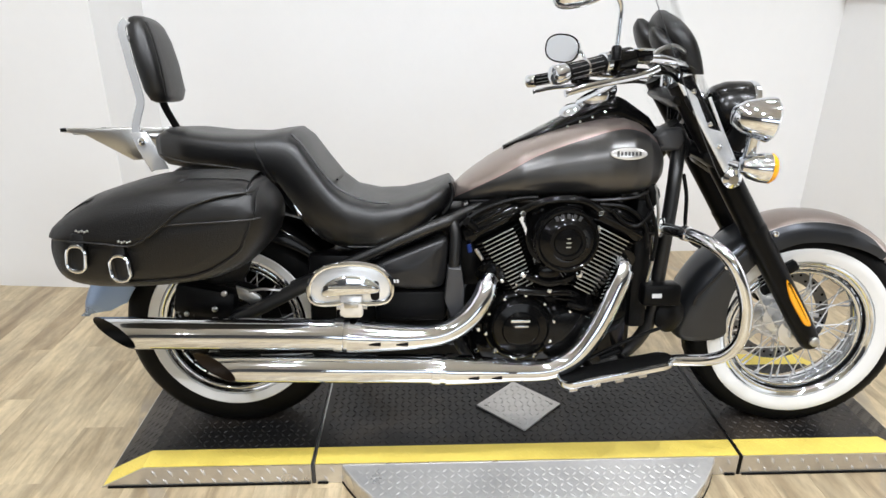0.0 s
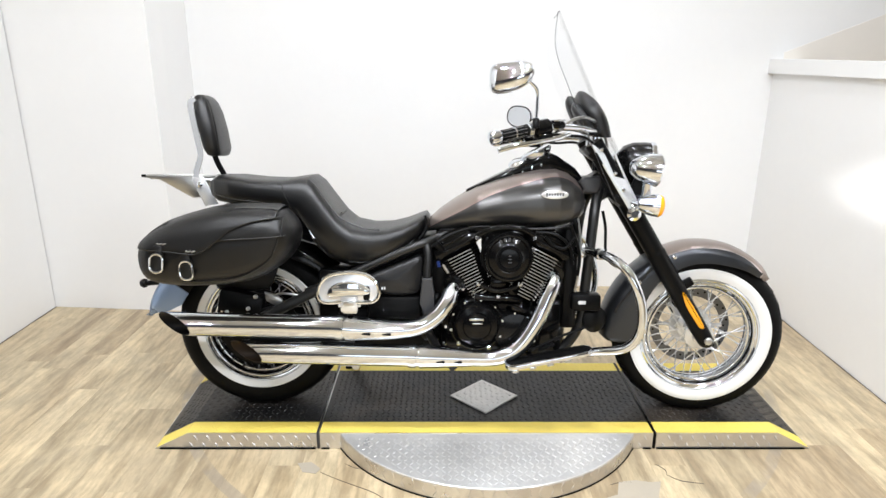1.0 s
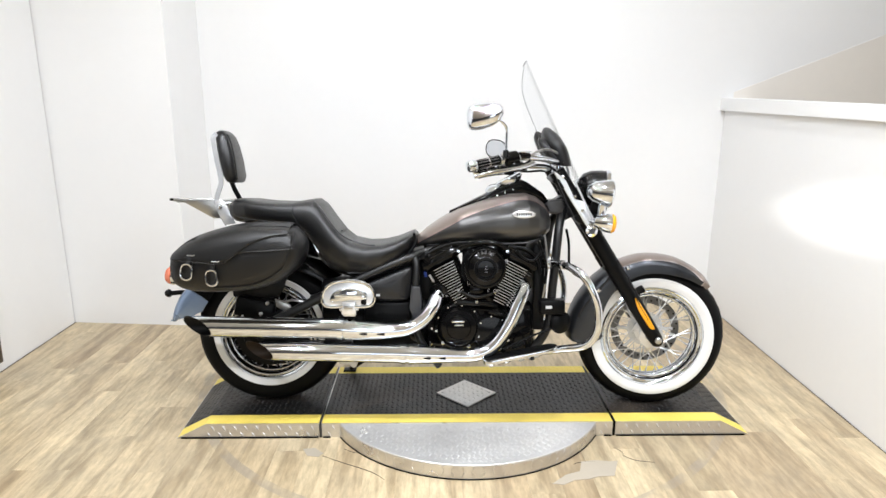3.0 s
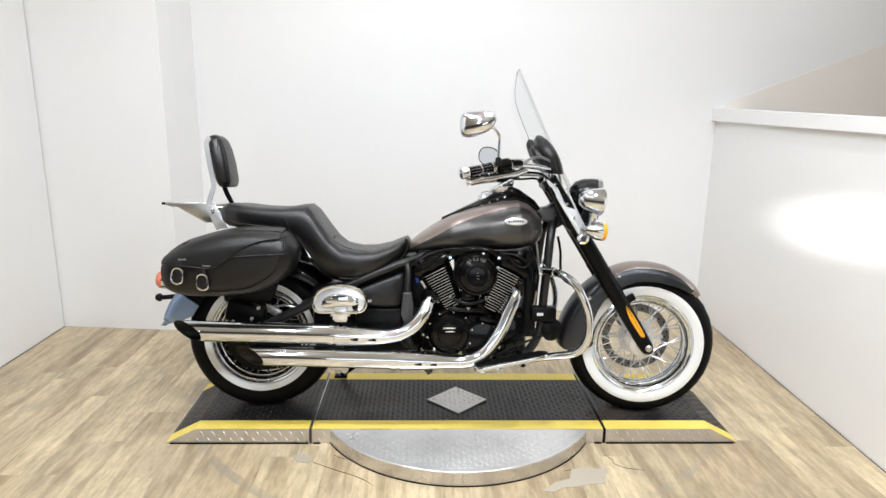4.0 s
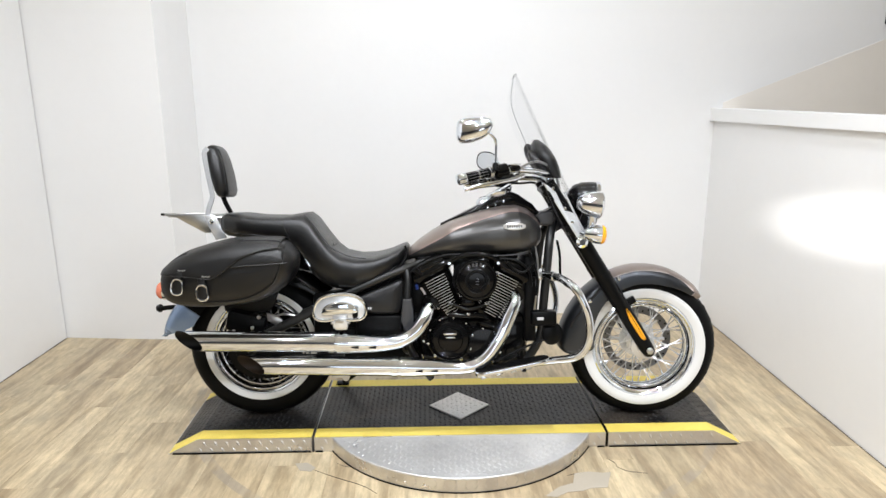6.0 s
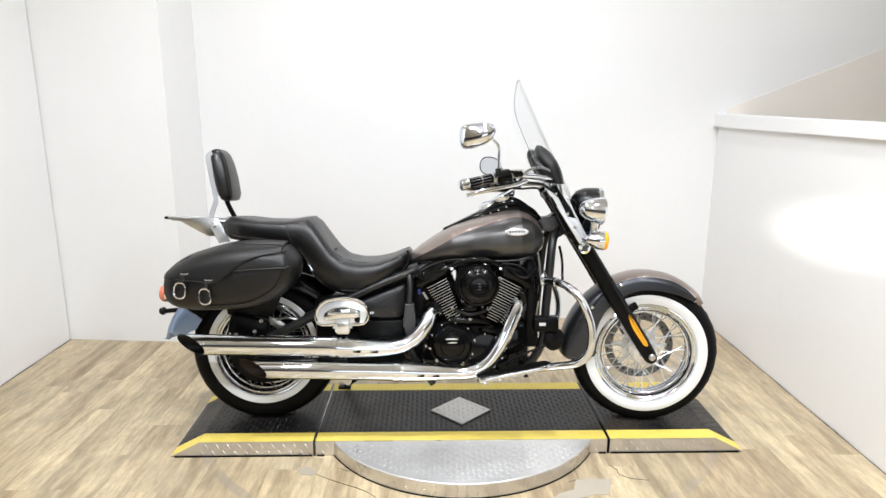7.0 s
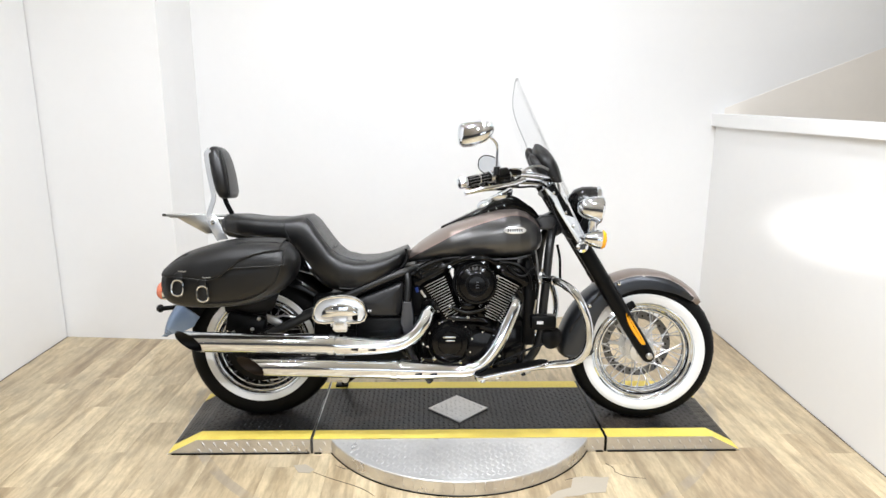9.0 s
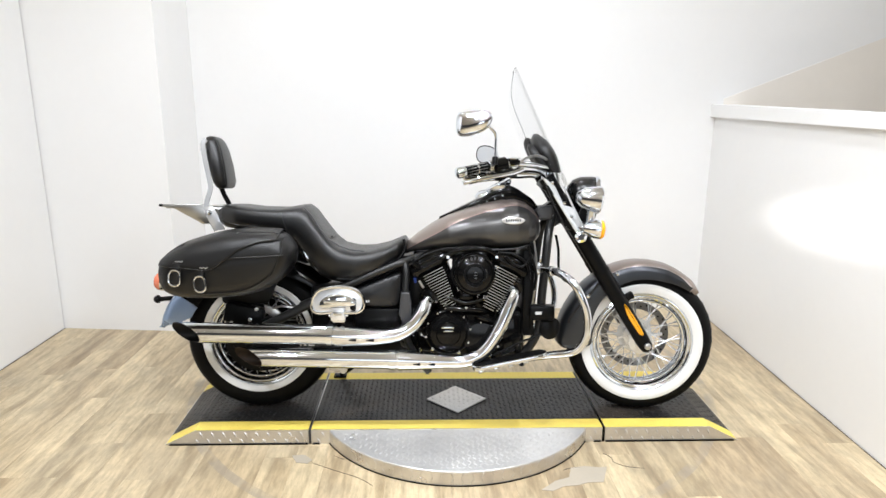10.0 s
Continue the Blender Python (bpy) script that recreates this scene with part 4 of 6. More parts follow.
def seat_side(x, z, lift=0.0008):
    """A point on the seat's near flank."""
    for p, q in zip(SEAT, SEAT[1:]):
        if p[0] <= x <= q[0]:
            t = (x - p[0]) / (q[0] - p[0])
            t = t * t * (3 - 2 * t)
            zb, zt, hw = [p[k] + (q[k] - p[k]) * t for k in (1, 2, 3)]
            mid = zb + (zt - zb) * 0.62
            h = max(-0.98, min(0.98, (z - mid) / ((zt - mid) if z > mid else (mid - zb))))
            c = math.sqrt(1 - (abs(h) ** (1 / (0.55 if h > 0 else 0.75))) ** 2)
            return Vector((x, -hw * c ** 0.6 - lift, z))


SEAMS = (((-0.690, 0.935), (-0.684, 0.905), (-0.668, 0.868), (-0.645, 0.825)), ((-0.645, 0.825), (-0.618, 0.782), (-0.590, 0.742), (-0.560, 0.705), (-0.530, 0.678)),
         ((-0.940, 0.900), (-0.88, 0.884), (-0.80, 0.876), (-0.72, 0.864), (-0.668, 0.840), (-0.645, 0.825)), ((-0.47, 0.668), (-0.40, 0.668), (-0.34, 0.684), (-0.28, 0.714), (-0.235, 0.748)))
for seam in SEAMS:
    bp("seam_piping", tube([seat_side(p.x, p.y) for p in glide([(x, z, 0) for x, z in seam], 6)], 0.0022, 6), VINYL, seat)

# sissy bar with its pad and the luggage rack
def ribbon(pts, w, t):
    """A flat bar of width w in the x-z plane and thickness t across."""
    pts = [Vector(p) for p in pts]
    rings = []
    for k, p in enumerate(pts):
        d = (pts[min(k + 1, len(pts) - 1)] - pts[max(k - 1, 0)]).normalized()
        n = Vector((d.z, 0, -d.x)).normalized() * (w / 2)
        c = Vector((0, t / 2, 0))
        rings.append([p - n * 0.9 - c, p + n * 0.9 - c, p + n - c * 0.4, p + n + c * 0.4, p + n * 0.9 + c, p - n * 0.9 + c, p - n + c * 0.4, p - n - c * 0.4])
    return loft(rings)


sissy = bp("sissy_bar", join(ribbon(glide([(-0.976, -0.068, 0.855), (-1.000, -0.067, 0.905), (-1.014, -0.066, 0.955), (-1.007, -0.065, 0.99), (-0.995, -0.064, 1.028), (-1.000, -0.063, 1.07), (-1.009, -0.063, 1.12), (-1.019, -0.063, 1.19), (-1.018, -0.063, 1.212), (-1.006, -0.063, 1.226)], 6), 0.020, 0.007),
           tube([(-1.022, -0.062, 1.185), (-1.022, 0.162, 1.185)], 0.009, 10)), BRIGHT, None, "flat chrome sissy bar")
bp("far_strut", ribbon(glide([(-0.946, 0.085, 0.855), (-0.950, 0.085, 0.905), (-0.966, 0.085, 0.955), (-0.988, 0.085, 1.0), (-1.004, 0.085, 1.05), (-1.012, 0.085, 1.10), (-1.026, 0.085, 1.20)], 6), 0.020, 0.008), SATIN, sissy, "dark inner face of the far strut")
pad_rings = []
for h, w, d0, d1 in ((0.0, 0.060, -0.014, 0.014), (0.006, 0.075, -0.024, 0.024), (0.03, 0.088, -0.030, 0.034), (0.10, 0.091, -0.031, 0.038), (0.16, 0.086, -0.029, 0.036), (0.196, 0.074, -0.026, 0.030), (0.212, 0.058, -0.020, 0.020), (0.218, 0.04, -0.010, 0.010)):
    base = Vector((-0.966, 0.045, 1.026)) + Vector((-0.040 * h / 0.2, 0, h))
    ring = []
    for i in range(28):
        a = 2 * math.pi * i / 28
        c, s = math.cos(a), math.sin(a)
        x = (d1 if c > 0 else -d0) * math.copysign(abs(c) ** 0.55, c)
        ring.append(base + Vector((x, w * math.copysign(abs(s) ** 0.5, s), 0)))
    pad_rings.append(ring)
pad = bp("backrest_pad", loft(pad_rings), VINYL, sissy, "black padded backrest", 55)
for s in (-1, 1):
    if s < 0:
        bp("piping", tube(glide([(-0.939, s * 0.078 + 0.045, 1.042), (-0.945, s * 0.082 + 0.045, 1.12), (-0.960, s * 0.077 + 0.045, 1.19), (-0.976, s * 0.066 + 0.045, 1.225)], 5), 0.003, 6), LEATHER, sissy)
    bp("bolt", lathe([(0.010, 0), (0.010, 0.005), (0.006, 0.008)], (-0.997, s * 0.128 + 0.05, 0.930), (0, s, 0), 12), CHROME, sissy)
    bp("mount_plate", plate([(-1.025, 0.952), (-0.985, 0.955), (-0.963, 0.915), (-0.938, 0.86), (-0.980, 0.855), (-1.008, 0.905)], s * 0.121 + 0.05, s * 0.128 + 0.05, 0.002), BRIGHT, sissy)
RACK = [(-1.208, 0.958), (-1.196, 0.963), (-1.018, 0.963), (-1.008, 0.882), (-1.035, 0.880), (-1.150, 0.945), (-1.204, 0.952)]
rack = bp("luggage_rack", plate(RACK, -0.048, -0.055, 0.002), STEEL, None, "chrome luggage rack with solid triangular side plates")
bp("side_plate", plate([(x, z - 0.012) for x, z in RACK], 0.154, 0.161, 0.002), STEEL, rack)
for x in (-1.18, -1.09):
    bp("cross_bar", tube([(x, -0.049, 0.9505), (x, 0.155, 0.9385)], 0.0055, 8), BRIGHT, rack)
for s in (-1, 1):
    bp("rubber_end", block((-1.204, s * 0.105 + 0.053, 0.958 if s < 0 else 0.946), (0.016, 0.012, 0.010), 0.003), RUBBER, rack)
bp("rack_brace", join(tube([(-1.0, -0.05, 0.955), (-0.95, -0.05, 0.957)], 0.005, 8), tube([(-1.0, -0.055, 0.943), (-0.93, -0.05, 0.943)], 0.008, 8)), STEEL, rack)

# tank
def tank_ring(x, zb, zt, hw, n=40):
    zm = zb + (zt - zb) * 0.46
    out = []
    for i in range(n):
        a = 2 * math.pi * i / n
        c, s = math.cos(a), math.sin(a)
        y = hw * math.copysign(abs(c) ** (0.85 if s > 0 else 0.5), c)
        h = math.copysign(abs(s) ** (0.95 if s > 0 else 0.7), s)
        out.append((x, y, zm + h * ((zt - zm) if s > 0 else (zm - zb))))
    return out


TANK = [(-0.212, 0.762, 0.776, 0.03), (-0.200, 0.760, 0.796, 0.055), (-0.15, 0.766, 0.840, 0.098), (-0.09, 0.773, 0.881, 0.130), (-0.02, 0.778, 0.921, 0.156), (0.06, 0.781, 0.952, 0.174), (0.13, 0.782, 0.973, 0.184), (0.20, 0.783, 0.987, 0.188),
        (0.26, 0.786, 0.989, 0.184), (0.305, 0.794, 0.974, 0.170), (0.335, 0.806, 0.950, 0.146), (0.355, 0.824, 0.922, 0.112), (0.366, 0.848, 0.893, 0.07), (0.369, 0.862, 0.878, 0.03)]
tank = bp("fuel_tank", loft([tank_ring(*t) for t in spread(TANK, 60)]), TANKPAINT, None, "graphite fuel tank with a brown upper panel and pinstripe", 60)
bp("tank_seam", tube(glide([(-0.15, -0.09, 0.772), (-0.05, -0.135, 0.780), (0.1, -0.165, 0.785), (0.25, -0.165, 0.79), (0.31, -0.14, 0.803)], 5), 0.004, 8), GRAPHITE, tank)
badge_m = pose(0.236, -0.1885, 0.906, -6, 0, -3)
oval = [(0.046 * math.cos(a), 0.0155 * math.sin(a)) for a in [2 * math.pi * i / 28 for i in range(28)]]
badge = bp("tank_badge", moved(plate(oval, 0.012, -0.004, 0.003), badge_m), BADGE, tank, "pale polished oval badge")
for i in range(7):
    bp("badge_bar", moved(block((-0.027 + i * 0.009, -0.0045, 0.0), (0.0055, 0.001, 0.010 if i else 0.014), 0), badge_m), GREYPLASTIC, badge)
# console on top of the tank
cons_rings = []
for x, z0, z1, w in ((-0.055, 0.888, 0.911, 0.012), (0.0, 0.910, 0.937, 0.035), (0.08, 0.945, 0.976, 0.05), (0.14, 0.962, 1.008, 0.056), (0.20, 0.975, 1.038, 0.058), (0.245, 0.975, 1.044, 0.055), (0.27, 0.970, 1.034, 0.046), (0.335, 0.95, 0.99, 0.042), (0.372, 0.92, 0.945, 0.03)):
    cons_rings.append([(x, w * math.copysign(abs(math.cos(a)) ** 0.5, math.cos(a)), (z0 + z1) / 2 + (z1 - z0) / 2 * math.copysign(abs(math.sin(a)) ** 0.6, math.sin(a))) for a in [2 * math.pi * i / 20 for i in range(20)]])
console = bp("tank_console", loft(cons_rings), BLACK, tank, "gloss black instrument console", 50)
bp("fuel_cap", lathe([(0.036, 0), (0.038, 0.012), (0.03, 0.020), (0.01, 0.024)], (0.135, -0.01, 0.994), (-0.25, -0.35, 0.9), 28), CHROME, console, "chrome filler cap")
bp("speedometer", lathe([(0.05, 0), (0.058, 0.012), (0.058, 0.026), (0.052, 0.03), (0.02, 0.031)], (0.205, 0, 1.026), (-0.45, 0, 0.9), 32), CHROME, console, "round speedometer in a chrome ring")
for i in range(7):
    bp("trim_stud", lathe([(0.0045, 0), (0.0035, 0.003), (0.001, 0.004)], (0.01 + i * 0.033, -0.048 - 0.008 * min(i, 3) / 3, 0.926 + i * 0.0125), (0, -1, 0.3), 8), CHROME, console)

# frame
frame_parts = bp("main_frame", join(
    tube(glide([(-0.62, -0.145, 0.555), (-0.50, -0.155, 0.607), (-0.36, -0.158, 0.672), (-0.24, -0.158, 0.722), (-0.20, -0.15, 0.735), (-0.10, -0.09, 0.765), (0.30, -0.045, 0.90)], 5), 0.0165, 12),
    tube(glide([(-0.62, 0.145, 0.555), (-0.50, 0.155, 0.607), (-0.36, 0.158, 0.672), (-0.24, 0.158, 0.722), (-0.10, 0.09, 0.765), (0.30, 0.045, 0.90)], 5), 0.0165, 12),
    tube(glide([(-0.20, -0.15, 0.735), (-0.192, -0.165, 0.69), (-0.196, -0.175, 0.60), (-0.19, -0.17, 0.42), (-0.10, -0.13, 0.27)], 5), 0.015, 10),
    tube(glide([(-0.20, 0.15, 0.735), (-0.192, 0.165, 0.69), (-0.19, 0.17, 0.42), (-0.10, 0.13, 0.27)], 5), 0.015, 10),
    *[tube(glide([(0.425, s * 0.03, 0.915), (0.40, s * 0.085, 0.86), (0.388, s * 0.105, 0.78), (0.372, s * 0.11, 0.60), (0.35, s * 0.11, 0.42), (0.26, s * 0.10, 0.315), (0.10, s * 0.10, 0.302), (-0.18, s * 0.11, 0.305)], 5), 0.0185, 12) for s in (-1, 1)],
    tube([Vector((0.45, 0, 0.88)), Vector((0.40, 0, 0.965))], 0.035, 16)), FRAMEPAINT, None, "black tubular steel frame")
neck = bp("neck_cover", plate([(0.345, 0.940), (0.365, 0.958), (0.415, 0.962), (0.425, 0.93), (0.41, 0.900), (0.355, 0.900), (0.358, 0.915)], 0.05, -0.075, 0.012, 3), GREYPLASTIC, frame_parts, "dark grey steering-neck cover")
bp("heel_plate", plate([(-0.213, 0.617), (-0.178, 0.617), (-0.170, 0.56), (-0.172, 0.485), (-0.205, 0.482), (-0.222, 0.53)], -0.150, -0.196, 0.006), GREYPLASTIC, frame_parts, "grey frame guard plate")
for s in (-1, 1):
    bp("swingarm", join(tube(glide([(-0.56, s * 0.150, 0.575), (-0.62, s * 0.152, 0.546), (-0.70, s * 0.155, 0.505), (-0.78, s * 0.155, 0.462), (-0.84, s * 0.150, 0.395)], 5), 0.019, 12),
                        tube(glide([(-0.46, s * 0.13, 0.36), (-0.65, s * 0.135, 0.36), (-0.84, s * 0.14, 0.369)], 5), 0.024, 12)), FRAMEPAINT, None, "black swingarm side")
bp("axle_nut", lathe([(0.02, 0), (0.02, 0.012), (0.012, 0.016)], (-0.835, -0.165, 0.372), (0, -1, 0), 6), STEEL, None)
cal = bp("rear_caliper", join(block((-0.855, -0.125, 0.515), (0.16, 0.06, 0.085), 0.016, (0, 12, 0)), block((-0.76, -0.128, 0.47), (0.075, 0.05, 0.07), 0.014, (0, -20, 0))), SATIN, None, "black brake caliper")
for x, z, r in ((-0.797, 0.543, 0.008), (-0.825, 0.500, 0.0075), (-0.90, 0.488, 0.0065)):
    bp("caliper_bolt", lathe([(r, 0), (r, 0.005), (r * 0.5, 0.008)], (x, -0.156, z), (0, -1, 0), 10), STEEL, cal)
bp("brake_anchor", plate([(-0.770, 0.558), (-0.735, 0.548), (-0.708, 0.530), (-0.706, 0.512), (-0.735, 0.508), (-0.765, 0.525)], -0.135, -0.146, 0.003), STEEL, None, "silver bracket plate")
bp("bag_bracket", plate([(-0.718, 0.655), (-0.742, 0.587), (-0.760, 0.562), (-0.90, 0.545), (-0.945, 0.565), (-0.955, 0.655)], -0.112, -0.122, 0.004), SATIN, None, "black saddlebag bracket")
bp("brake_hose", tube(glide([(-0.735, -0.15, 0.545), (-0.70, -0.16, 0.555), (-0.665, -0.16, 0.552), (-0.64, -0.15, 0.545)], 5), 0.004, 8), STEEL, None)
side_cover = bp("side_cover", plate([(p.x, p.y) for p in glide([(-0.215, 0.688, 0), (-0.26, 0.676, 0), (-0.33, 0.648, 0), (-0.395, 0.620, 0), (-0.405, 0.595, 0), (-0.38, 0.57, 0), (-0.33, 0.553, 0), (-0.25, 0.553, 0), (-0.222, 0.57, 0), (-0.214, 0.63, 0)], 4, True)], -0.10, -0.172, 0.012, 3, 0.014), COVER, None, "satin graphite side cover", 50)
for i in range(6):
    bp("cover_bar", block((-0.385 + i * 0.0085, -0.1835, 0.580), (0.0055, 0.001, 0.009), 0), PRINT, side_cover)
bp("lower_cover", block((-0.31, -0.135, 0.505), (0.19, 0.07, 0.085), 0.014), SATIN, None, "black lower side cover")
bp("battery_box", block((-0.42, 0, 0.50), (0.34, 0.2, 0.26), 0.02), SATIN, None, "black battery box")
bp("inner_panel", plate([(-0.52, 0.47), (-0.165, 0.47), (-0.165, 0.752), (-0.215, 0.738), (-0.34, 0.690), (-0.52, 0.615)], 0.09, -0.09, 0.008), SATIN, None, "black inner panel")
bp("gearbox", block((-0.27, 0.0, 0.386), (0.50, 0.22, 0.205), 0.02), SATIN, None, "black gearbox housing")
bp("side_stand", join(tube([(-0.34, 0.12, 0.30), (-0.43, 0.22, 0.205), (-0.522, 0.318, 0.120)], 0.012, 10), block((-0.530, 0.3275, 0.1095), (0.060, 0.040, 0.010), 0.003, (7, 0, 0))), SATIN, None, "black side stand resting on the platform")
bp("centre_foot", join(block((-0.49, -0.10, 0.285), (0.055, 0.05, 0.022), 0.006), lathe([(0.014, -0.02), (0.014, 0.02)], (-0.455, -0.11, 0.277), n=12)), STEEL, None, "grey lower link")

# engine
CR = Vector((0.045, 0, 0.428))
engine = bp("crankcase", join(block((0.02, 0.0, 0.43), (0.36, 0.30, 0.22), 0.05), block((0.03, 0, 0.337), (0.42, 0.24, 0.10), 0.03), block((-0.16, 0, 0.47), (0.14, 0.24, 0.22), 0.03),
            lathe([(0.10, -0.06), (0.105, 0.02), (0.09, 0.05)], (0.03, 0, 0.54), (0, 0, 1), 28)), BLACK, None, "gloss black V-twin crankcase")
bp("airbox", block((-0.145, 0.0, 0.615), (0.12, 0.24, 0.20), 0.03), SATIN, engine, "black airbox")
bp("front_case", block((0.245, 0.0, 0.42), (0.12, 0.24, 0.22), 0.03), BLACK, engine, "black front engine case")
cl = bp("clutch_cover", lathe([(0.098, 0), (0.099, 0.026), (0.094, 0.036), (0.088, 0.040), (0.082, 0.036), (0.078, 0.046), (0.070, 0.054), (0.050, 0.058), (0.046, 0.064), (0.028, 0.070), (0.005, 0.072)], (-0.022, -0.148, 0.450), (0, -1, 0), 44), BLACK, engine, "round gloss black clutch cover", 30)
# small chrome bars that stand in for bar-shaped highlights on the cover
bp("glint_bar", block((-0.025, -0.2165, 0.478), (0.05, 0.004, 0.007), 0.001), CHROME, cl)
bp("glint_bar", block((-0.022, -0.2185, 0.464), (0.036, 0.004, 0.005), 0.001), CHROME, cl)
bp("glint_bar", block((-0.018, -0.2065, 0.356), (0.022, 0.004, 0.008), 0.001), CHROME, cl)
bp("cam_cover", lathe([(0.080, 0), (0.082, 0.025), (0.07, 0.040), (0.03, 0.046)], (0.112, -0.150, 0.42), (0, -1, 0), 36), BLACK, engine, "round gloss black engine cover", 30)
bp("oil_pipe", join(tube(glide([(-0.03, -0.185, 0.552), (0.03, -0.19, 0.548), (0.09, -0.185, 0.545), (0.13, -0.17, 0.53)], 4), 0.013, 10), tube(glide([(0.10, -0.19, 0.515), (0.15, -0.19, 0.50), (0.19, -0.17, 0.49)], 4), 0.010, 8)), BLACK, engine, "black oil pipe")
rnd = random.Random(4)
BOLTS = [(-0.022 + 0.091 * math.cos(radians(a)), 0.45 + 0.091 * math.sin(radians(a)), -0.186) for a in range(10, 370, 36)]
BOLTS += [(0.112 + 0.073 * math.cos(radians(a)), 0.42 + 0.073 * math.sin(radians(a)), -0.184) for a in range(-60, 130, 38)]
BOLTS += [(-0.11, 0.555, -0.16), (-0.07, 0.575, -0.17), (0.05, 0.555, -0.198), (0.02, 0.585, -0.18), (-0.035, 0.57, -0.185), (0.16, 0.45, -0.16), (-0.13, 0.44, -0.17), (-0.135, 0.375, -0.16), (0.175, 0.40, -0.16)]
for x, z, y in BOLTS:
    r = rnd.uniform(0.005, 0.0075)
    bp("engine_bolt", lathe([(r, 0), (r, 0.006), (r * 0.55, 0.009)], (x, y, z), (0, -1, 0), 9), CHROME, engine)


def cylinder(lean, name, base_shift):
    """One finned cylinder with its head, leaning by that many degrees."""
    m = Matrix.Translation(CR + Vector((base_shift, -0.015, 0))) @ pose(0, 0, 0, 0, lean, 0)
    core = bp(name, moved(join(lathe([(0.055, 0.10), (0.062, 0.14), (0.062, 0.30), (0.05, 0.32)], (0, 0, 0), (0, 0, 1), 24), block((0, 0, 0.205), (0.10, 0.19, 0.22), 0.02)), m), BLACK, engine, "black cylinder with bright-edged cooling fins")
    for i in range(16):
        h = 0.134 + i * 0.0111
        w = 0.098 + 0.040 * min(1, i / 13)
        outline = rounded(w, 0.30, 0.028, 4)
        fin = plate(outline, h, h + 0.0048, 0.0012, 1)
        fin = moved(fin, m @ Matrix(((1, 0, 0, 0), (0, 0, 1, -0.014), (0, 1, 0, 0), (0, 0, 0, 1))))
        bp("cooling_fin", fin, BLACK, core)
        lip = block((0, -0.1665, h + 0.0024), (w - 0.050, 0.004, 0.0025), 0.0007)
        bp("fin_edge", moved(lip, m), FINEDGE, core, "bare metal fin edge")
    head = bp("cylinder_head", moved(join(block((0, -0.006, 0.330), (0.172, 0.29, 0.050), 0.024), block((0.0, -0.004, 0.352), (0.150, 0.275, 0.062), 0.030)), m), BLACK, engine, "gloss black rocker cover")
    bp("rocker_band", moved(join(block((-0.01, -0.143, 0.353), (0.10, 0.012, 0.012), 0.005), block((0.01, -0.151, 0.331), (0.13, 0.012, 0.010), 0.004)), m), BLACK, head, "raised band")
    return core


cylinder(-27, "rear_cylinder", 0.008)
cylinder(27, "front_cylinder", 0.034)
air = bp("air_cleaner", lathe([(0.05, 0), (0.078, 0.004), (0.083, 0.02), (0.083, 0.045), (0.079, 0.056), (0.073, 0.058), (0.068, 0.053), (0.060, 0.057), (0.050, 0.060), (0.044, 0.066), (0.036, 0.066), (0.032, 0.060), (0.01, 0.061)], (0.080, -0.19, 0.697), (0, -1, 0), 56), BLACK, engine, "round gloss black air cleaner cover", 30)
bp("air_duct", join(block((0.07, -0.12, 0.735), (0.15, 0.12, 0.10), 0.03), lathe([(0.075, 0), (0.085, 0.05)], (0.072, -0.13, 0.695), (0, -1, 0), 32), tube(glide([(-0.03, -0.20, 0.765), (0.02, -0.215, 0.79), (0.075, -0.22, 0.798), (0.13, -0.215, 0.79), (0.175, -0.20, 0.762)], 5), 0.011, 10)), BLACK, engine, "black intake duct")
for i in range(5):
    a = radians(90 + (i - 2) * 13)
    bp("cover_letter_bar", moved(block((0, 0, 0), (0.0075, 0.002, 0.012), 0.0005), pose(0.080 + 0.066 * math.cos(a), -0.2475, 0.695 + 0.066 * math.sin(a), 0, (90 - math.degrees(a)), 0)), GREYPLASTIC, air)
for z, w in ((0.706, 0.008), (0.695, 0.012), (0.684, 0.012)):
    bp("emblem_bar", block((0.082, -0.2515, z), (w, 0.0015, 0.0035), 0), CHROME, air)
for x, z in ((-0.025, 0.762), (0.168, 0.762), (-0.02, 0.600), (0.125, 0.598), (0.165, 0.72)):
    bp("air_bolt", lathe([(0.009, 0), (0.009, 0.010), (0.005, 0.014)], (x, -0.20, z), (0, -1, 0), 10), CHROME, air)
bp("mount_bracket", join(tube(glide([(-0.025, -0.19, 0.60), (0.01, -0.195, 0.585), (0.05, -0.20, 0.575), (0.1, -0.195, 0.585), (0.125, -0.19, 0.598)], 4), 0.009, 8), block((0.05, -0.16, 0.60), (0.06, 0.07, 0.05), 0.012)), BLACK, engine)
bp("spark_plug_cap", tube([(-0.135, -0.15, 0.705), (-0.165, -0.17, 0.735)], 0.012, 10), SATIN, engine)
bp("wiring_plug", tube([(-0.158, -0.165, 0.672), (-0.154, -0.168, 0.652)], 0.006, 8), BLUEPLUG, engine, "blue wiring plug")
bp("wiring_plug", tube([(-0.14, -0.168, 0.660), (-0.122, -0.17, 0.632)], 0.005, 8), STEEL, engine, "pale wiring plug")
for k, pts in enumerate((((-0.19, 0.715), (-0.12, 0.762), (-0.04, 0.788), (0.02, 0.792)), ((0.18, 0.775), (0.25, 0.765), (0.30, 0.72), (0.31, 0.66)), ((0.21, 0.76), (0.24, 0.73), (0.28, 0.72), (0.315, 0.76)), ((0.30, 0.80), (0.335, 0.70), (0.33, 0.62)))):
    bp("cable", tube(glide([(x, -0.155 - 0.008 * (k % 3), z) for x, z in pts], 6), 0.0055, 8), SATIN, engine)
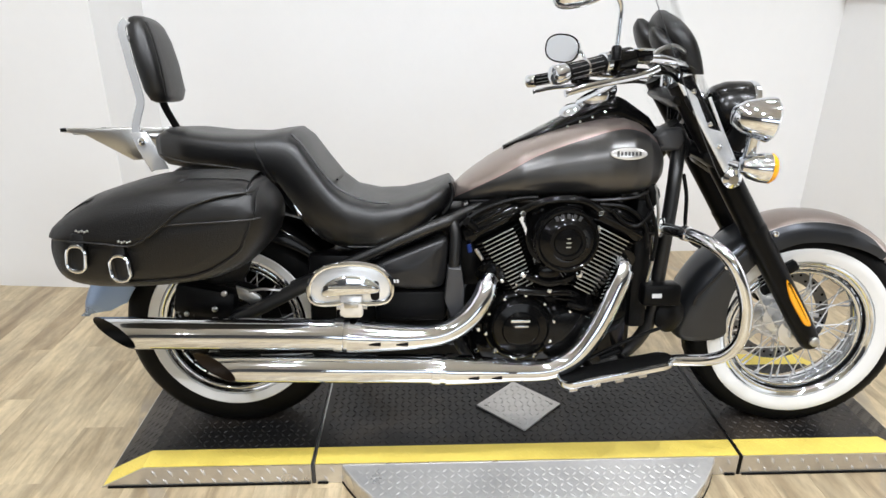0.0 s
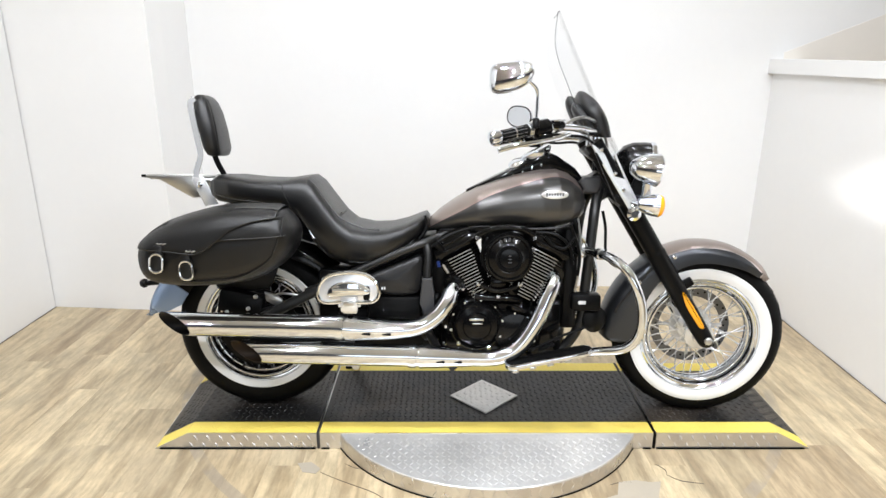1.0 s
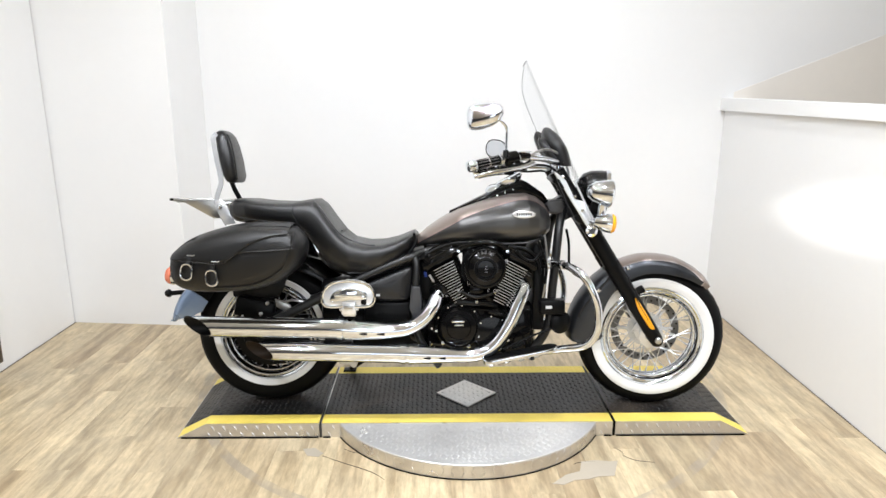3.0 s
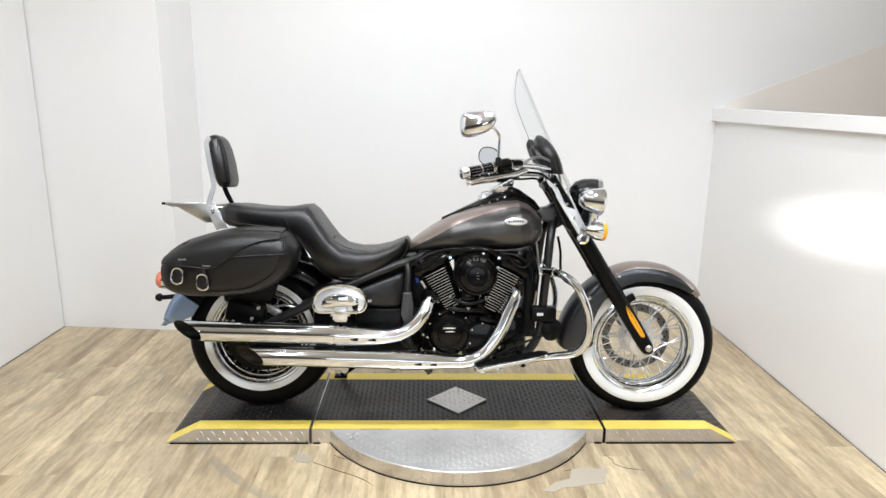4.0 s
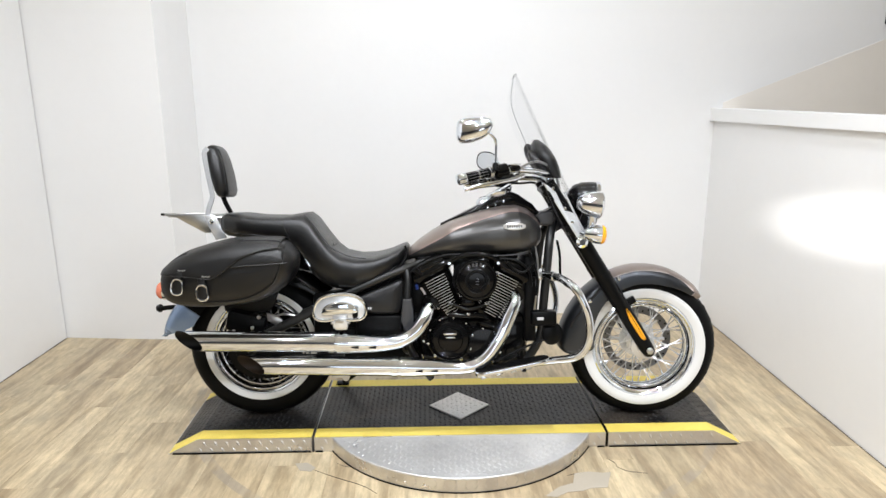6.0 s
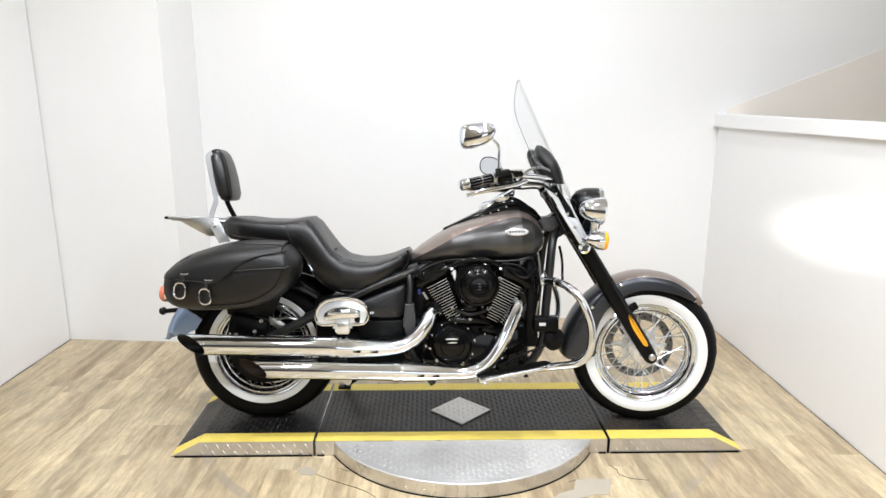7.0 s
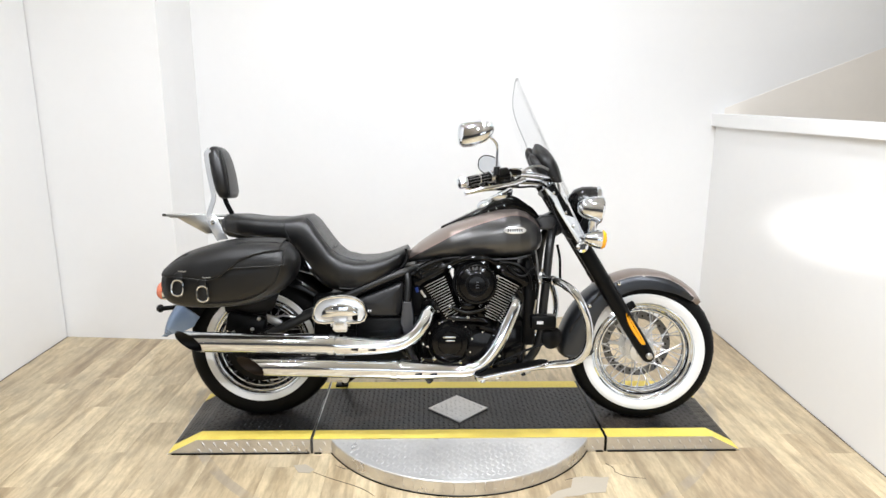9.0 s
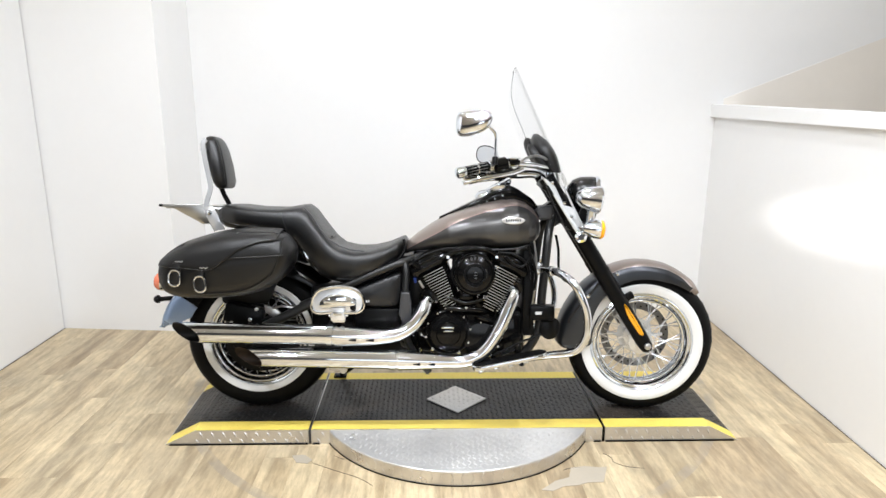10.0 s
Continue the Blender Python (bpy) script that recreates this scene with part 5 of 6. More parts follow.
bp("bright_cable", tube(glide([(0.328, -0.14, 0.82), (0.338, -0.152, 0.74), (0.335, -0.152, 0.64), (0.325, -0.145, 0.56)], 6), 0.004, 8), STEEL, engine)

bp("backbone", block((0.06, 0.0, 0.764), (0.42, 0.13, 0.060), 0.015), SATIN, None, "black backbone under the tank")

# radiator in front of the engine
rad = bp("radiator", block((0.312, 0, 0.60), (0.05, 0.26, 0.36), 0.012), SATIN, None, "black radiator")
for i in range(16):
    bp("radiator_fin", block((0.339, 0, 0.445 + i * 0.0205), (0.004, 0.23, 0.004), 0.001), SATIN, rad)
bp("radiator_hose", tube(glide([(0.30, -0.10, 0.74), (0.33, -0.13, 0.79), (0.29, -0.12, 0.83), (0.22, -0.09, 0.82)], 5), 0.016, 12), RUBBER, rad, "black rubber hose")
horn_box = bp("regulator_box", block((0.365, -0.135, 0.523), (0.105, 0.06, 0.062), 0.012), SATIN, None, "black box with a pale sticker")
bp("sticker", block((0.348, -0.1655, 0.525), (0.026, 0.001, 0.012), 0), PRINT, horn_box)
bp("horn", lathe([(0.02, -0.02), (0.045, -0.012), (0.048, 0.004), (0.03, 0.018), (0.008, 0.022)], (0.405, -0.12, 0.452), (0.3, -1, 0), 24), SATIN, None, "round black horn")
bp("rear_brake_linkage", join(tube([(0.16, -0.20, 0.36), (0.27, -0.19, 0.41), (0.36, -0.18, 0.44)], 0.005, 8), block((0.22, -0.20, 0.375), (0.06, 0.014, 0.014), 0.005, (0, -22, 0))), SATIN, None, "black brake linkage")

# exhaust: two long slash-cut pipes
def slash_pipe(path, r_list, cut, name):
    """A pipe whose rear mouth is cut on a slant; the wall is doubled inwards."""
    outer = [Vector(p) for p in path]
    n = 24
    geo = tube(outer, r_list, n)
    vs = geo[0]
    # slant the first ring
    for j in range(n):
        up, off = (vs[j].z - outer[0].z) / r_list[0], (vs[j].y - outer[0].y) / r_list[0]
        vs[j].x -= cut * (up * 0.65 + off * 1.35)
    inner = []
    for k, f in ((0, 0.955), (0, 0.94), (1, 0.90)):
        ring = []
        for j in range(n):
            v = vs[k * n + j].copy()
            c = outer[k]
            v.y, v.z = c.y + (v.y - c.y) * f, c.z + (v.z - c.z) * f
            if k == 1:
                v.x += 0.06
            elif f < 0.92:
                v.x += 0.006
            ring.append(v)
        inner.append(ring)
    shell = loft([[v for v in vs[i * n:(i + 1) * n]] for i in range(len(outer))], caps=False)
    lip = loft([vs[0:n]] + inner, caps=False)
    return shell, lip, inner[-1]


def straight(p, q, k):
    return [Vector(p).lerp(Vector(q), i / k) for i in range(k)]


up_path = straight((-1.055, -0.235, 0.468), (-0.49, -0.235, 0.456), 8) + glide([(-0.49, -0.235, 0.456), (-0.40, -0.236, 0.450), (-0.30, -0.237, 0.447), (-0.225, -0.235, 0.456), (-0.165, -0.228, 0.490), (-0.128, -0.217, 0.535), (-0.112, -0.20, 0.570), (-0.10, -0.165, 0.592)], 6)
up_r = [0.0405] * 8 + [0.0405 - 0.0160 * min(1, max(0, (i - 2) / 12)) for i in range(len(up_path) - 8)]
lo_path = straight((-0.818, -0.225, 0.366), (-0.245, -0.225, 0.352), 8) + glide([(-0.245, -0.225, 0.352), (-0.15, -0.226, 0.348), (-0.06, -0.227, 0.345), (0.045, -0.226, 0.346), (0.115, -0.224, 0.378), (0.172, -0.219, 0.456), (0.213, -0.208, 0.544), (0.238, -0.195, 0.605), (0.240, -0.16, 0.625)], 6)
lo_r = [0.0388] * 8 + [0.0388 - 0.0145 * min(1, max(0, (i - 2) / 12)) for i in range(len(lo_path) - 8)]
for nm, path, rr, cut in (("upper_exhaust", up_path, up_r, 0.044), ("lower_exhaust", lo_path, lo_r, 0.042)):
    shell, lip, mouth = slash_pipe(path, rr, cut, nm)
    ex = bp(nm, shell, CHROME, None, "long chrome exhaust pipe with a slash-cut tip", 45)
    inside = SATIN if nm[0] == "u" else SOOT
    bp("inner_pipe", lip, inside, ex, "sooty inside of the pipe", 45)
    bp("baffle", (mouth, [tuple(range(len(mouth)))]), inside, ex, "dark pipe mouth")
    k = 8
    c, d = path[k], (path[k + 1] - path[k]).normalized()
    bp("clamp", lathe([(rr[k] + 0.0005, -0.012), (rr[k] + 0.004, -0.011), (rr[k] + 0.004, 0.011), (rr[k] + 0.0005, 0.012)], c, d, 28, closed=True), CHROME, ex, "chrome clamp band")
    # heat shield over the header
    shield, rs = path[k + 2:-6], [r + 0.004 for r in rr[k + 2:-6]]
    bp("heat_shield", tube([p + Vector((0, -0.004, 0.001)) for p in shield], rs, 20), CHROME, ex, "chrome heat shield", 45)
    for i in (3, 7, 20 if nm[0] == "u" else 26):
        if i + 2 < len(shield):
            a, b = shield[i], shield[i + 2]
            bp("shield_slot", tube([a + Vector((0, -rs[i] - 0.0005, -0.004)), b + Vector((0, -rs[i] - 0.0005, -0.004))], 0.006, 8, flat=0.4), SATIN, ex)
    bp("port_flange", lathe([(0.03, -0.004), (0.04, -0.003), (0.04, 0.005), (0.03, 0.006)], path[-2], (path[-1] - path[-2]).normalized(), 20), BLACK, ex)

# passenger floorboard, folded up
pf = glide([(-0.556, 0.575, 0), (-0.548, 0.618, 0), (-0.515, 0.648, 0), (-0.455, 0.658, 0), (-0.395, 0.650, 0), (-0.360, 0.622, 0), (-0.351, 0.585, 0), (-0.366, 0.556, 0), (-0.41, 0.549, 0), (-0.455, 0.556, 0), (-0.50, 0.549, 0), (-0.54, 0.552, 0)], 5, True)
board = bp("passenger_floorboard", plate([(p.x, p.y) for p in pf], -0.262, -0.274, 0.005, 3), BRIGHT, None, "chrome passenger floorboard folded up")
bp("board_rim", tube([(p.x * 0.985 - 0.0068, -0.277, 0.603 + (p.y - 0.603) * 0.93) for p in pf], 0.0065, 8, closed=True), CHROME, board, "raised chrome rim")
bp("board_boss", plate([(p.x, p.y) for p in glide([(-0.52, 0.575, 0), (-0.515, 0.605, 0), (-0.475, 0.625, 0), (-0.42, 0.622, 0), (-0.385, 0.60, 0), (-0.39, 0.582, 0), (-0.45, 0.578, 0)], 5, True)], -0.272, -0.288, 0.006, 3, 0.004), CHROME, board, "raised centre of the board")
bp("board_rib", tube([(-0.505, -0.292, 0.598), (-0.40, -0.292, 0.598)], 0.006, 8), CHROME, board)
# flat black rounded patch near the board's right end
bp("board_dark_patch", plate([(x - 0.395, z + 0.585) for x, z in rounded(0.022, 0.05, 0.009)], -0.272, -0.2755, 0.001), SATIN, board)
br = bp("hinge_bracket", join(block((-0.453, -0.272, 0.548), (0.058, 0.022, 0.055), 0.006), block((-0.453, -0.25, 0.525), (0.05, 0.03, 0.03), 0.006)), BRIGHT, board, "chrome hinge bracket")
bp("bracket_bar", block((-0.453, -0.2845, 0.552), (0.034, 0.004, 0.014), 0.002), STEEL, br)
bp("bracket_pin", tube([(-0.49, -0.268, 0.541), (-0.416, -0.268, 0.541)], 0.006, 8), STEEL, br)
bp("bracket_arm", tube([(-0.453, -0.255, 0.52), (-0.453, -0.15, 0.50)], 0.012, 10), SATIN, br)

# rider floorboard and brake pedal
rb_m = pose(0.220, -0.255, 0.352, 0, -11.5, 0)
rb = bp("rider_floorboard", moved(join(moved(plate(rounded(0.30, 0.080, 0.036, 6), -0.012, 0.006, 0.004), pose(0, 0, 0, -90, 0, 0))), rb_m), CHROME, None, "rider floorboard with a rubber tread")
bp("rubber_pad", moved(moved(plate(rounded(0.290, 0.070, 0.033, 6), 0.0, -0.008, 0.003), pose(0, 0, 0.0055, -90, 0, 0)), rb_m), RUBBER, rb, "black rubber pad")
for x in (-0.12, -0.06, 0.0, 0.06):
    bp("board_lug", moved(block((x, -0.024, -0.010), (0.022, 0.024, 0.012), 0.003), rb_m), STEEL if x > -0.03 else CHROME, rb)
for x, z in ((0.18, 0.33), (0.28, 0.345)):
    bp("board_bracket", tube([(x, -0.24, z), (x, -0.10, z - 0.02)], 0.011, 10), SATIN, rb)

# engine guard
gd = glide([(0.345, -0.125, 0.706), (0.375, -0.165, 0.705), (0.413, -0.24, 0.702), (0.452, -0.300, 0.675), (0.485, -0.318, 0.620), (0.510, -0.318, 0.545), (0.510, -0.316, 0.470), (0.490, -0.300, 0.418), (0.455, -0.272, 0.388), (0.39, -0.23, 0.368), (0.31, -0.16, 0.335), (0.29, -0.11, 0.30)], 6)
for s in (-1, 1):
    pts = [Vector((p.x, p.y * -s, p.z)) for p in gd]
    g = bp("engine_guard", tube(pts, 0.0155, 16), CHROME, None, "chrome engine guard bar")
    bp("guard_clamp", lathe([(0.016, -0.016), (0.026, -0.012), (0.026, 0.012), (0.016, 0.016)], pts[1], (pts[2] - pts[0]).normalized(), 18), CHROME, g, "chrome guard clamp")
    bp("guard_collar", lathe([(0.0155, -0.010), (0.0195, -0.008), (0.0195, 0.008), (0.0155, 0.010)], pts[9], (pts[10] - pts[8]).normalized(), 18), CHROME, g)

# fork, lamps, windscreen and bars: all turn with the steering
for s in (-1, 1):
    top, mid, low = Vector((0.386, s * 0.112, 1.085)), Vector((0.621, s * 0.112, 0.707)), Vector((0.831, s * 0.112, 0.369))
    d = (low - top).normalized()
    up = tube([top, top.lerp(mid, 0.5), mid], 0.0325, 20)
    fk = bp("fork_leg", up, SATIN, None, "black fork leg", 45, True)
    lo_pts = [mid, mid + d * 0.01, mid + d * 0.02, mid.lerp(low, 0.5), low - d * 0.07, low - d * 0.02, low, low + d * 0.012, low + d * 0.02]
    bp("slider", tube(lo_pts, [0.0325, 0.035, 0.0335, 0.032, 0.031, 0.029, 0.026, 0.018, 0.006], 20), SATIN, fk, "black fork slider", 45, True)
    bp("axle_cap", lathe([(0.0135, 0), (0.0135, 0.008), (0.010, 0.011)], (0.825, s * 0.140, 0.386), (0, s, 0), 18), STEEL, fk, "silver axle end", 45, True)
    ref = glide([(0.721, 0.566, 0), (0.743, 0.543, 0), (0.788, 0.473, 0), (0.806, 0.438, 0), (0.791, 0.436, 0), (0.773, 0.458, 0), (0.735, 0.518, 0)], 4, True)
    bp("reflector", (lambda g: g if s < 0 else mirrored(g))(plate([(p.x, p.y) for p in ref], -0.130, -0.150, 0.005, 3)), AMBER, fk, "amber side reflector", 45, True)
    bp("fender_mount", block((0.745, s * 0.092, 0.585), (0.05, 0.025, 0.03), 0.006, (0, -32, 0)), SATIN, fk, "", 38, True)
bp("triple_clamp", join(block((0.405, 0, 1.035), (0.075, 0.27, 0.035), 0.012, (0, 32, 0)), block((0.500, 0, 0.885), (0.09, 0.28, 0.04), 0.014, (0, 32, 0))), SATIN, None, "black fork yokes", 38, True)
bp("brake_caliper", block((0.755, 0.10, 0.47), (0.06, 0.05, 0.11), 0.014, (0, -32, 0)), SATIN, None, "black front brake caliper", 38, True)
bp("front_brake_hose", tube(glide([(0.44, -0.06, 0.84), (0.452, -0.07, 0.78), (0.455, -0.08, 0.70), (0.47, -0.085, 0.66), (0.50, -0.09, 0.64)], 5), 0.0055, 8), SATIN, None, "", 38, True)
hl = bp("headlight", lathe([(0.004, -0.105), (0.03, -0.102), (0.055, -0.088), (0.072, -0.058), (0.080, -0.02), (0.082, 0.0)], (0.590, 0, 1.0), (0.985, 0, -0.17), 36), SHELL, None, "black headlight shell", 40, True)
bp("headlight_ring", lathe([(0.082, 0.001), (0.086, 0.005), (0.086, 0.016), (0.079, 0.022), (0.075, 0.016)], (0.590, 0, 1.0), (0.985, 0, -0.17), 36), CHROME, hl, "chrome headlight rim", 40, True)
bp("headlight_lens", lathe([(0.076, 0.017), (0.06, 0.025), (0.03, 0.029), (0.005, 0.030)], (0.590, 0, 1.0), (0.985, 0, -0.17), 36), BADGE, hl, "clear headlight lens", 40, True)
bp("headlight_bracket", join(block((0.545, 0, 0.90), (0.10, 0.08, 0.13), 0.02, (0, 32, 0)), block((0.56, -0.06, 0.93), (0.05, 0.03, 0.15), 0.01, (0, 20, 0))), SATIN, hl, "black lamp bracket", 38, True)
for s in (-1, 1):
    pl = bp("passing_lamp", lathe([(0.006, -0.080), (0.020, -0.076), (0.038, -0.053), (0.049, -0.020), (0.054, 0.004), (0.056, 0.014), (0.052, 0.020)], (0.580, s * 0.175, 1.000), (0.99, 0, -0.12), 36), CHROME, None, "chrome passing lamp", 40, True)
    bp("lamp_lens", lathe([(0.052, 0.0195), (0.036, 0.025), (0.005, 0.028)], (0.580, s * 0.175, 1.000), (0.99, 0, -0.12), 36), BADGE, pl, "clear lamp lens", 40, True)
    bp("lamp_stem", join(tube([(0.565, s * 0.172, 0.955), (0.562, s * 0.165, 0.905)], 0.016, 14), tube([(0.562, s * 0.19, 0.90), (0.545, s * 0.06, 0.90)], 0.013, 12)), CHROME, pl, "chrome lamp stem", 40, True)
    ts = bp("turn_signal", lathe([(0.006, -0.055), (0.018, -0.052), (0.030, -0.032), (0.037, -0.006), (0.038, 0.012)], (0.584, s * 0.20, 0.884), (1, 0, -0.08), 32), CHROME, None, "chrome turn signal with an amber lens", 40, True)
    bp("signal_lens", lathe([(0.0375, 0.0115), (0.038, 0.018), (0.032, 0.027), (0.018, 0.032), (0.004, 0.033)], (0.584, s * 0.20, 0.884), (1, 0, -0.08), 32), AMBER, ts, "amber lens", 40, True)
    bp("signal_arm", tube([(0.56, s * 0.195, 0.878), (0.525, s * 0.15, 0.885), (0.505, s * 0.12, 0.893)], 0.012, 12), CHROME, ts, "chrome signal arm", 40, True)
    bp("lamp_stay", lathe([(0.006, -0.016), (0.022, -0.012), (0.024, 0.004), (0.012, 0.014)], (0.528, s * 0.165, 0.848), (0, s, 0), 20), CHROME, ts, "chrome stay end", 40, True)

# windscreen: a clear curved sheet that leans back
def screen_point(u, v):
    """u across from -1 to 1, v up from 0 to 1."""
    half = (0.235 - 0.03 * v) * (1 - 0.62 * max(0.0, (v - 0.70) / 0.30) ** 2.6)
    y = u * half
    x = 0.590 - 0.325 * v ** 0.93 - 0.115 * (y / 0.235) ** 2
    z = 0.875 + 0.655 * v - 0.012 * abs(u) ** 2
    return Vector((x, y, z))


rows = [[screen_point(-1 + 2 * i / 20, j / 22) for i in range(21)] for j in range(23)]
front = sheet(rows)
backs = sheet([[p + Vector((-0.0042, 0, -0.002)) for p in r] for r in rows])
ws = bp("windscreen", join(front, (backs[0], [tuple(reversed(f)) for f in backs[1]])), GLASS, None, "clear acrylic windscreen", 60, True)
ws.visible_shadow = False
rim = [screen_point(-1, j / 22) for j in range(23)] + [screen_point(-1 + 2 * i / 20, 1) for i in range(1, 21)]
bp("screen_edge", tube([p + Vector((-0.002, 0, -0.001)) for p in rim], 0.0011, 6), GREYPLASTIC, ws, "dark polished screen edge", 60, True)
for s in (-1, 1):
    strip = [screen_point(s * 0.62, j / 22) + Vector((0.004, 0, 0)) for j in range(0, 7)]
    bp("screen_bar", tube(strip, 0.004, 8, flat=0.6), BRIGHT, ws, "steel screen strut", 60, True)
    flip = (lambda g: g) if s < 0 else mirrored
    bp("screen_bracket", flip(plate([(0.368, 1.085), (0.386, 1.078), (0.42, 1.05), (0.458, 0.975), (0.495, 0.965), (0.512, 0.930), (0.548, 0.850), (0.528, 0.838), (0.508, 0.866)], -0.152, -0.158, 0.002)), BRIGHT, ws, "chrome screen bracket", 38, True)
    bp("bracket_slot", flip(moved(plate(rounded(0.010, 0.045, 0.004, 3), 0, -0.002, 0.0005), pose(0.400, -0.1585, 1.035, 0, -32, 0))), SATIN, ws, "", 38, True)
    for x, z in ((0.45, 0.985), (0.48, 0.93), (0.515, 0.875), (0.40, 1.065)):
        bp("bracket_bolt", lathe([(0.007, 0), (0.006, 0.005), (0.002, 0.007)], (x + 0.008, s * 0.159, z), (0, s, 0), 10), CHROME, ws, "", 38, True)
# leather pouch behind the screen
def pouch(cy, w, x0, z0, h, depth):
    rings = []
    for k in range(13):
        v = k / 12
        ww = w * (1 - 0.85 * max(0, (v - 0.45) / 0.55) ** 2.2)
        dd = depth * (0.8 + 0.4 * math.sin(math.pi * min(1, v * 1.1)) ) * (1 - 0.7 * max(0, (v - 0.8) / 0.2) ** 2)
        cx, cz = x0 - 0.075 * v, z0 + h * v
        rings.append([(cx + dd * math.copysign(abs(math.cos(a)) ** 0.8, math.cos(a)), cy + ww * math.copysign(abs(math.sin(a)) ** 0.7, math.sin(a)), cz) for a in [2 * math.pi * i / 24 for i in range(24)]])
    return loft(rings)


bg = bp("screen_bag", pouch(-0.01, 0.125, 0.424, 1.104, 0.156, 0.036), LEATHER, None, "black leather windscreen bag with studs", 60, True)
bp("bag_pocket", pouch(-0.070, 0.052, 0.396, 1.106, 0.112, 0.026), LEATHER, bg, "leather pocket", 60, True)
bp("bag_pocket", pouch(0.085, 0.060, 0.396, 1.106, 0.138, 0.032), LEATHER, bg, "leather pocket", 60, True)
for cy in (-0.070, 0.070):
    for i in range(7):
        a = radians(20 + i * 23)
        bp("stud", lathe([(0.0035, 0), (0.0028, 0.003), (0.001, 0.004)], (0.334 + 0.022 * (1 - math.sin(a)), cy - 0.042 * math.cos(a), 1.158 + 0.038 * math.sin(a)), (-1, 0, 0.4), 8), STEEL, bg, "", 38, True)

def hbp(name, geo, material, parent=None, label="", sharp=38, steer=True):
    """A part of the bars; each side is set by its own small lift, which fades out towards the middle."""
    vs = [Vector((v[0] + fore * min(1, abs(v[1]) / 0.25), v[1], v[2] + rise * min(1, abs(v[1]) / 0.25))) for v in geo[0]]
    return bp(name, (vs, geo[1]), material, parent, label, sharp, steer)


# handlebar, grips, levers and mirrors
for s in (-1, 1):
    rise, fore = (0.017, 0.028) if s < 0 else (-0.036, 0.035)
    pts = glide([(0.398, s * 0.0, 1.105), (0.40, s * 0.06, 1.106), (0.365, s * 0.15, 1.112), (0.285, s * 0.235, 1.122), (0.185, s * 0.302, 1.128), (0.120, s * 0.338, 1.118), (0.02, s * 0.392, 1.096)], 6)
    hb = hbp("handlebar", tube(pts, 0.0125, 14), CHROME, None, "chrome handlebar half", 45, True)
    a, b = Vector((0.125, s * 0.335, 1.119)), Vector((0.025, s * 0.389, 1.098))
    d = (b - a).normalized()
    hbp("grip", lathe([(0.019, 0), (0.0205, 0.004), (0.0185, 0.012), (0.0175, 0.06), (0.0185, 0.10), (0.017, 0.104)], a, d, 24), RUBBER, hb, "dark rubber grip", 40, True)
    hbp("grip_end", lathe([(0.0195, 0), (0.0215, 0.004), (0.0215, 0.026), (0.019, 0.032), (0.010, 0.035)], a + d * 0.1045, d, 24), CHROME, hb, "chrome grip end", 40, True)
    hbp("grip_band", lathe([(0.020, -0.008), (0.023, -0.006), (0.023, 0.005), (0.020, 0.007)], a, d, 24), CHROME, hb, "chrome grip collar", 40, True)
    for i in range(10):
        t = 2 * math.pi * i / 10
        q = Vector((0, 0, 1)).rotation_difference(d).to_matrix()
        o1, o2 = q @ Vector((0.0178 * math.cos(t), 0.0178 * math.sin(t), 0.014)), q @ Vector((0.0178 * math.cos(t), 0.0178 * math.sin(t), 0.098))
        hbp("grip_rib", tube([a + o1, a + o2], 0.0009, 5), STEEL, hb, "", 40, True)
    for q_ in (0.052,):
        hbp("grip_band", lathe([(0.0178, -0.003), (0.0195, -0.002), (0.0195, 0.002), (0.0178, 0.003)], a + d * q_, d, 24), CHROME, hb, "", 40, True)
    c = Vector((0.165, s * 0.312, 1.122))
    sw = hbp("switch_housing", join(lathe([(0.02, -0.028), (0.027, -0.024), (0.028, 0.0), (0.027, 0.024), (0.02, 0.028)], c, d, 20), block(tuple(c + Vector((0.012, 0, -0.028))), (0.05, 0.045, 0.03), 0.008)), BLACK, hb, "black switch housing", 40, True)
    ms = hbp("master_cylinder", block((0.215, s * 0.282, 1.132), (0.050, 0.036, 0.024), 0.009, (0, 0, -s * 30)), BLACK, hb, "black fluid reservoir", 38, True)
    hbp("reservoir_lid", block((0.215, s * 0.282, 1.147), (0.048, 0.034, 0.006), 0.003, (0, 0, -s * 30)), CHROME, ms, "chrome reservoir lid", 38, True)
    hbp("lever", tube(glide([(0.255, s * 0.285, 1.105), (0.215, s * 0.325, 1.093), (0.15, s * 0.372, 1.083), (0.085, s * 0.408, 1.074), (0.03, s * 0.430, 1.060)], 5), [0.009] * 6 + [0.0072] * 13 + [0.0065, 0.0088], 10, flat=0.7), CHROME, hb, "chrome hand lever", 40, True)
    cab = glide([(0.225, s * 0.29, 1.118), (0.27, s * 0.24, 1.148), (0.34, s * 0.16, 1.158), (0.41, s * 0.09, 1.12), (0.44, s * 0.05, 1.04), (0.42, s * 0.04, 0.97)], 6)
    hbp("control_cable", tube(cab, 0.0055, 8), STEEL if s < 0 else SATIN, hb, "", 40, True)
    cab = glide([(0.18, s * 0.30, 1.105), (0.26, s * 0.24, 1.098), (0.34, s * 0.15, 1.092), (0.40, s * 0.07, 1.05), (0.41, s * 0.05, 0.98)], 6)
    hbp("control_cable", tube(cab, 0.005, 8), SATIN, hb, "", 40, True)
for s in (-1, 1):
    bp("riser", lathe([(0.018, 0), (0.020, 0.02), (0.018, 0.06)], (0.405, s * 0.05, 1.05), (-0.1, 0, 1), 18), CHROME, None, "chrome bar riser", 40, True)


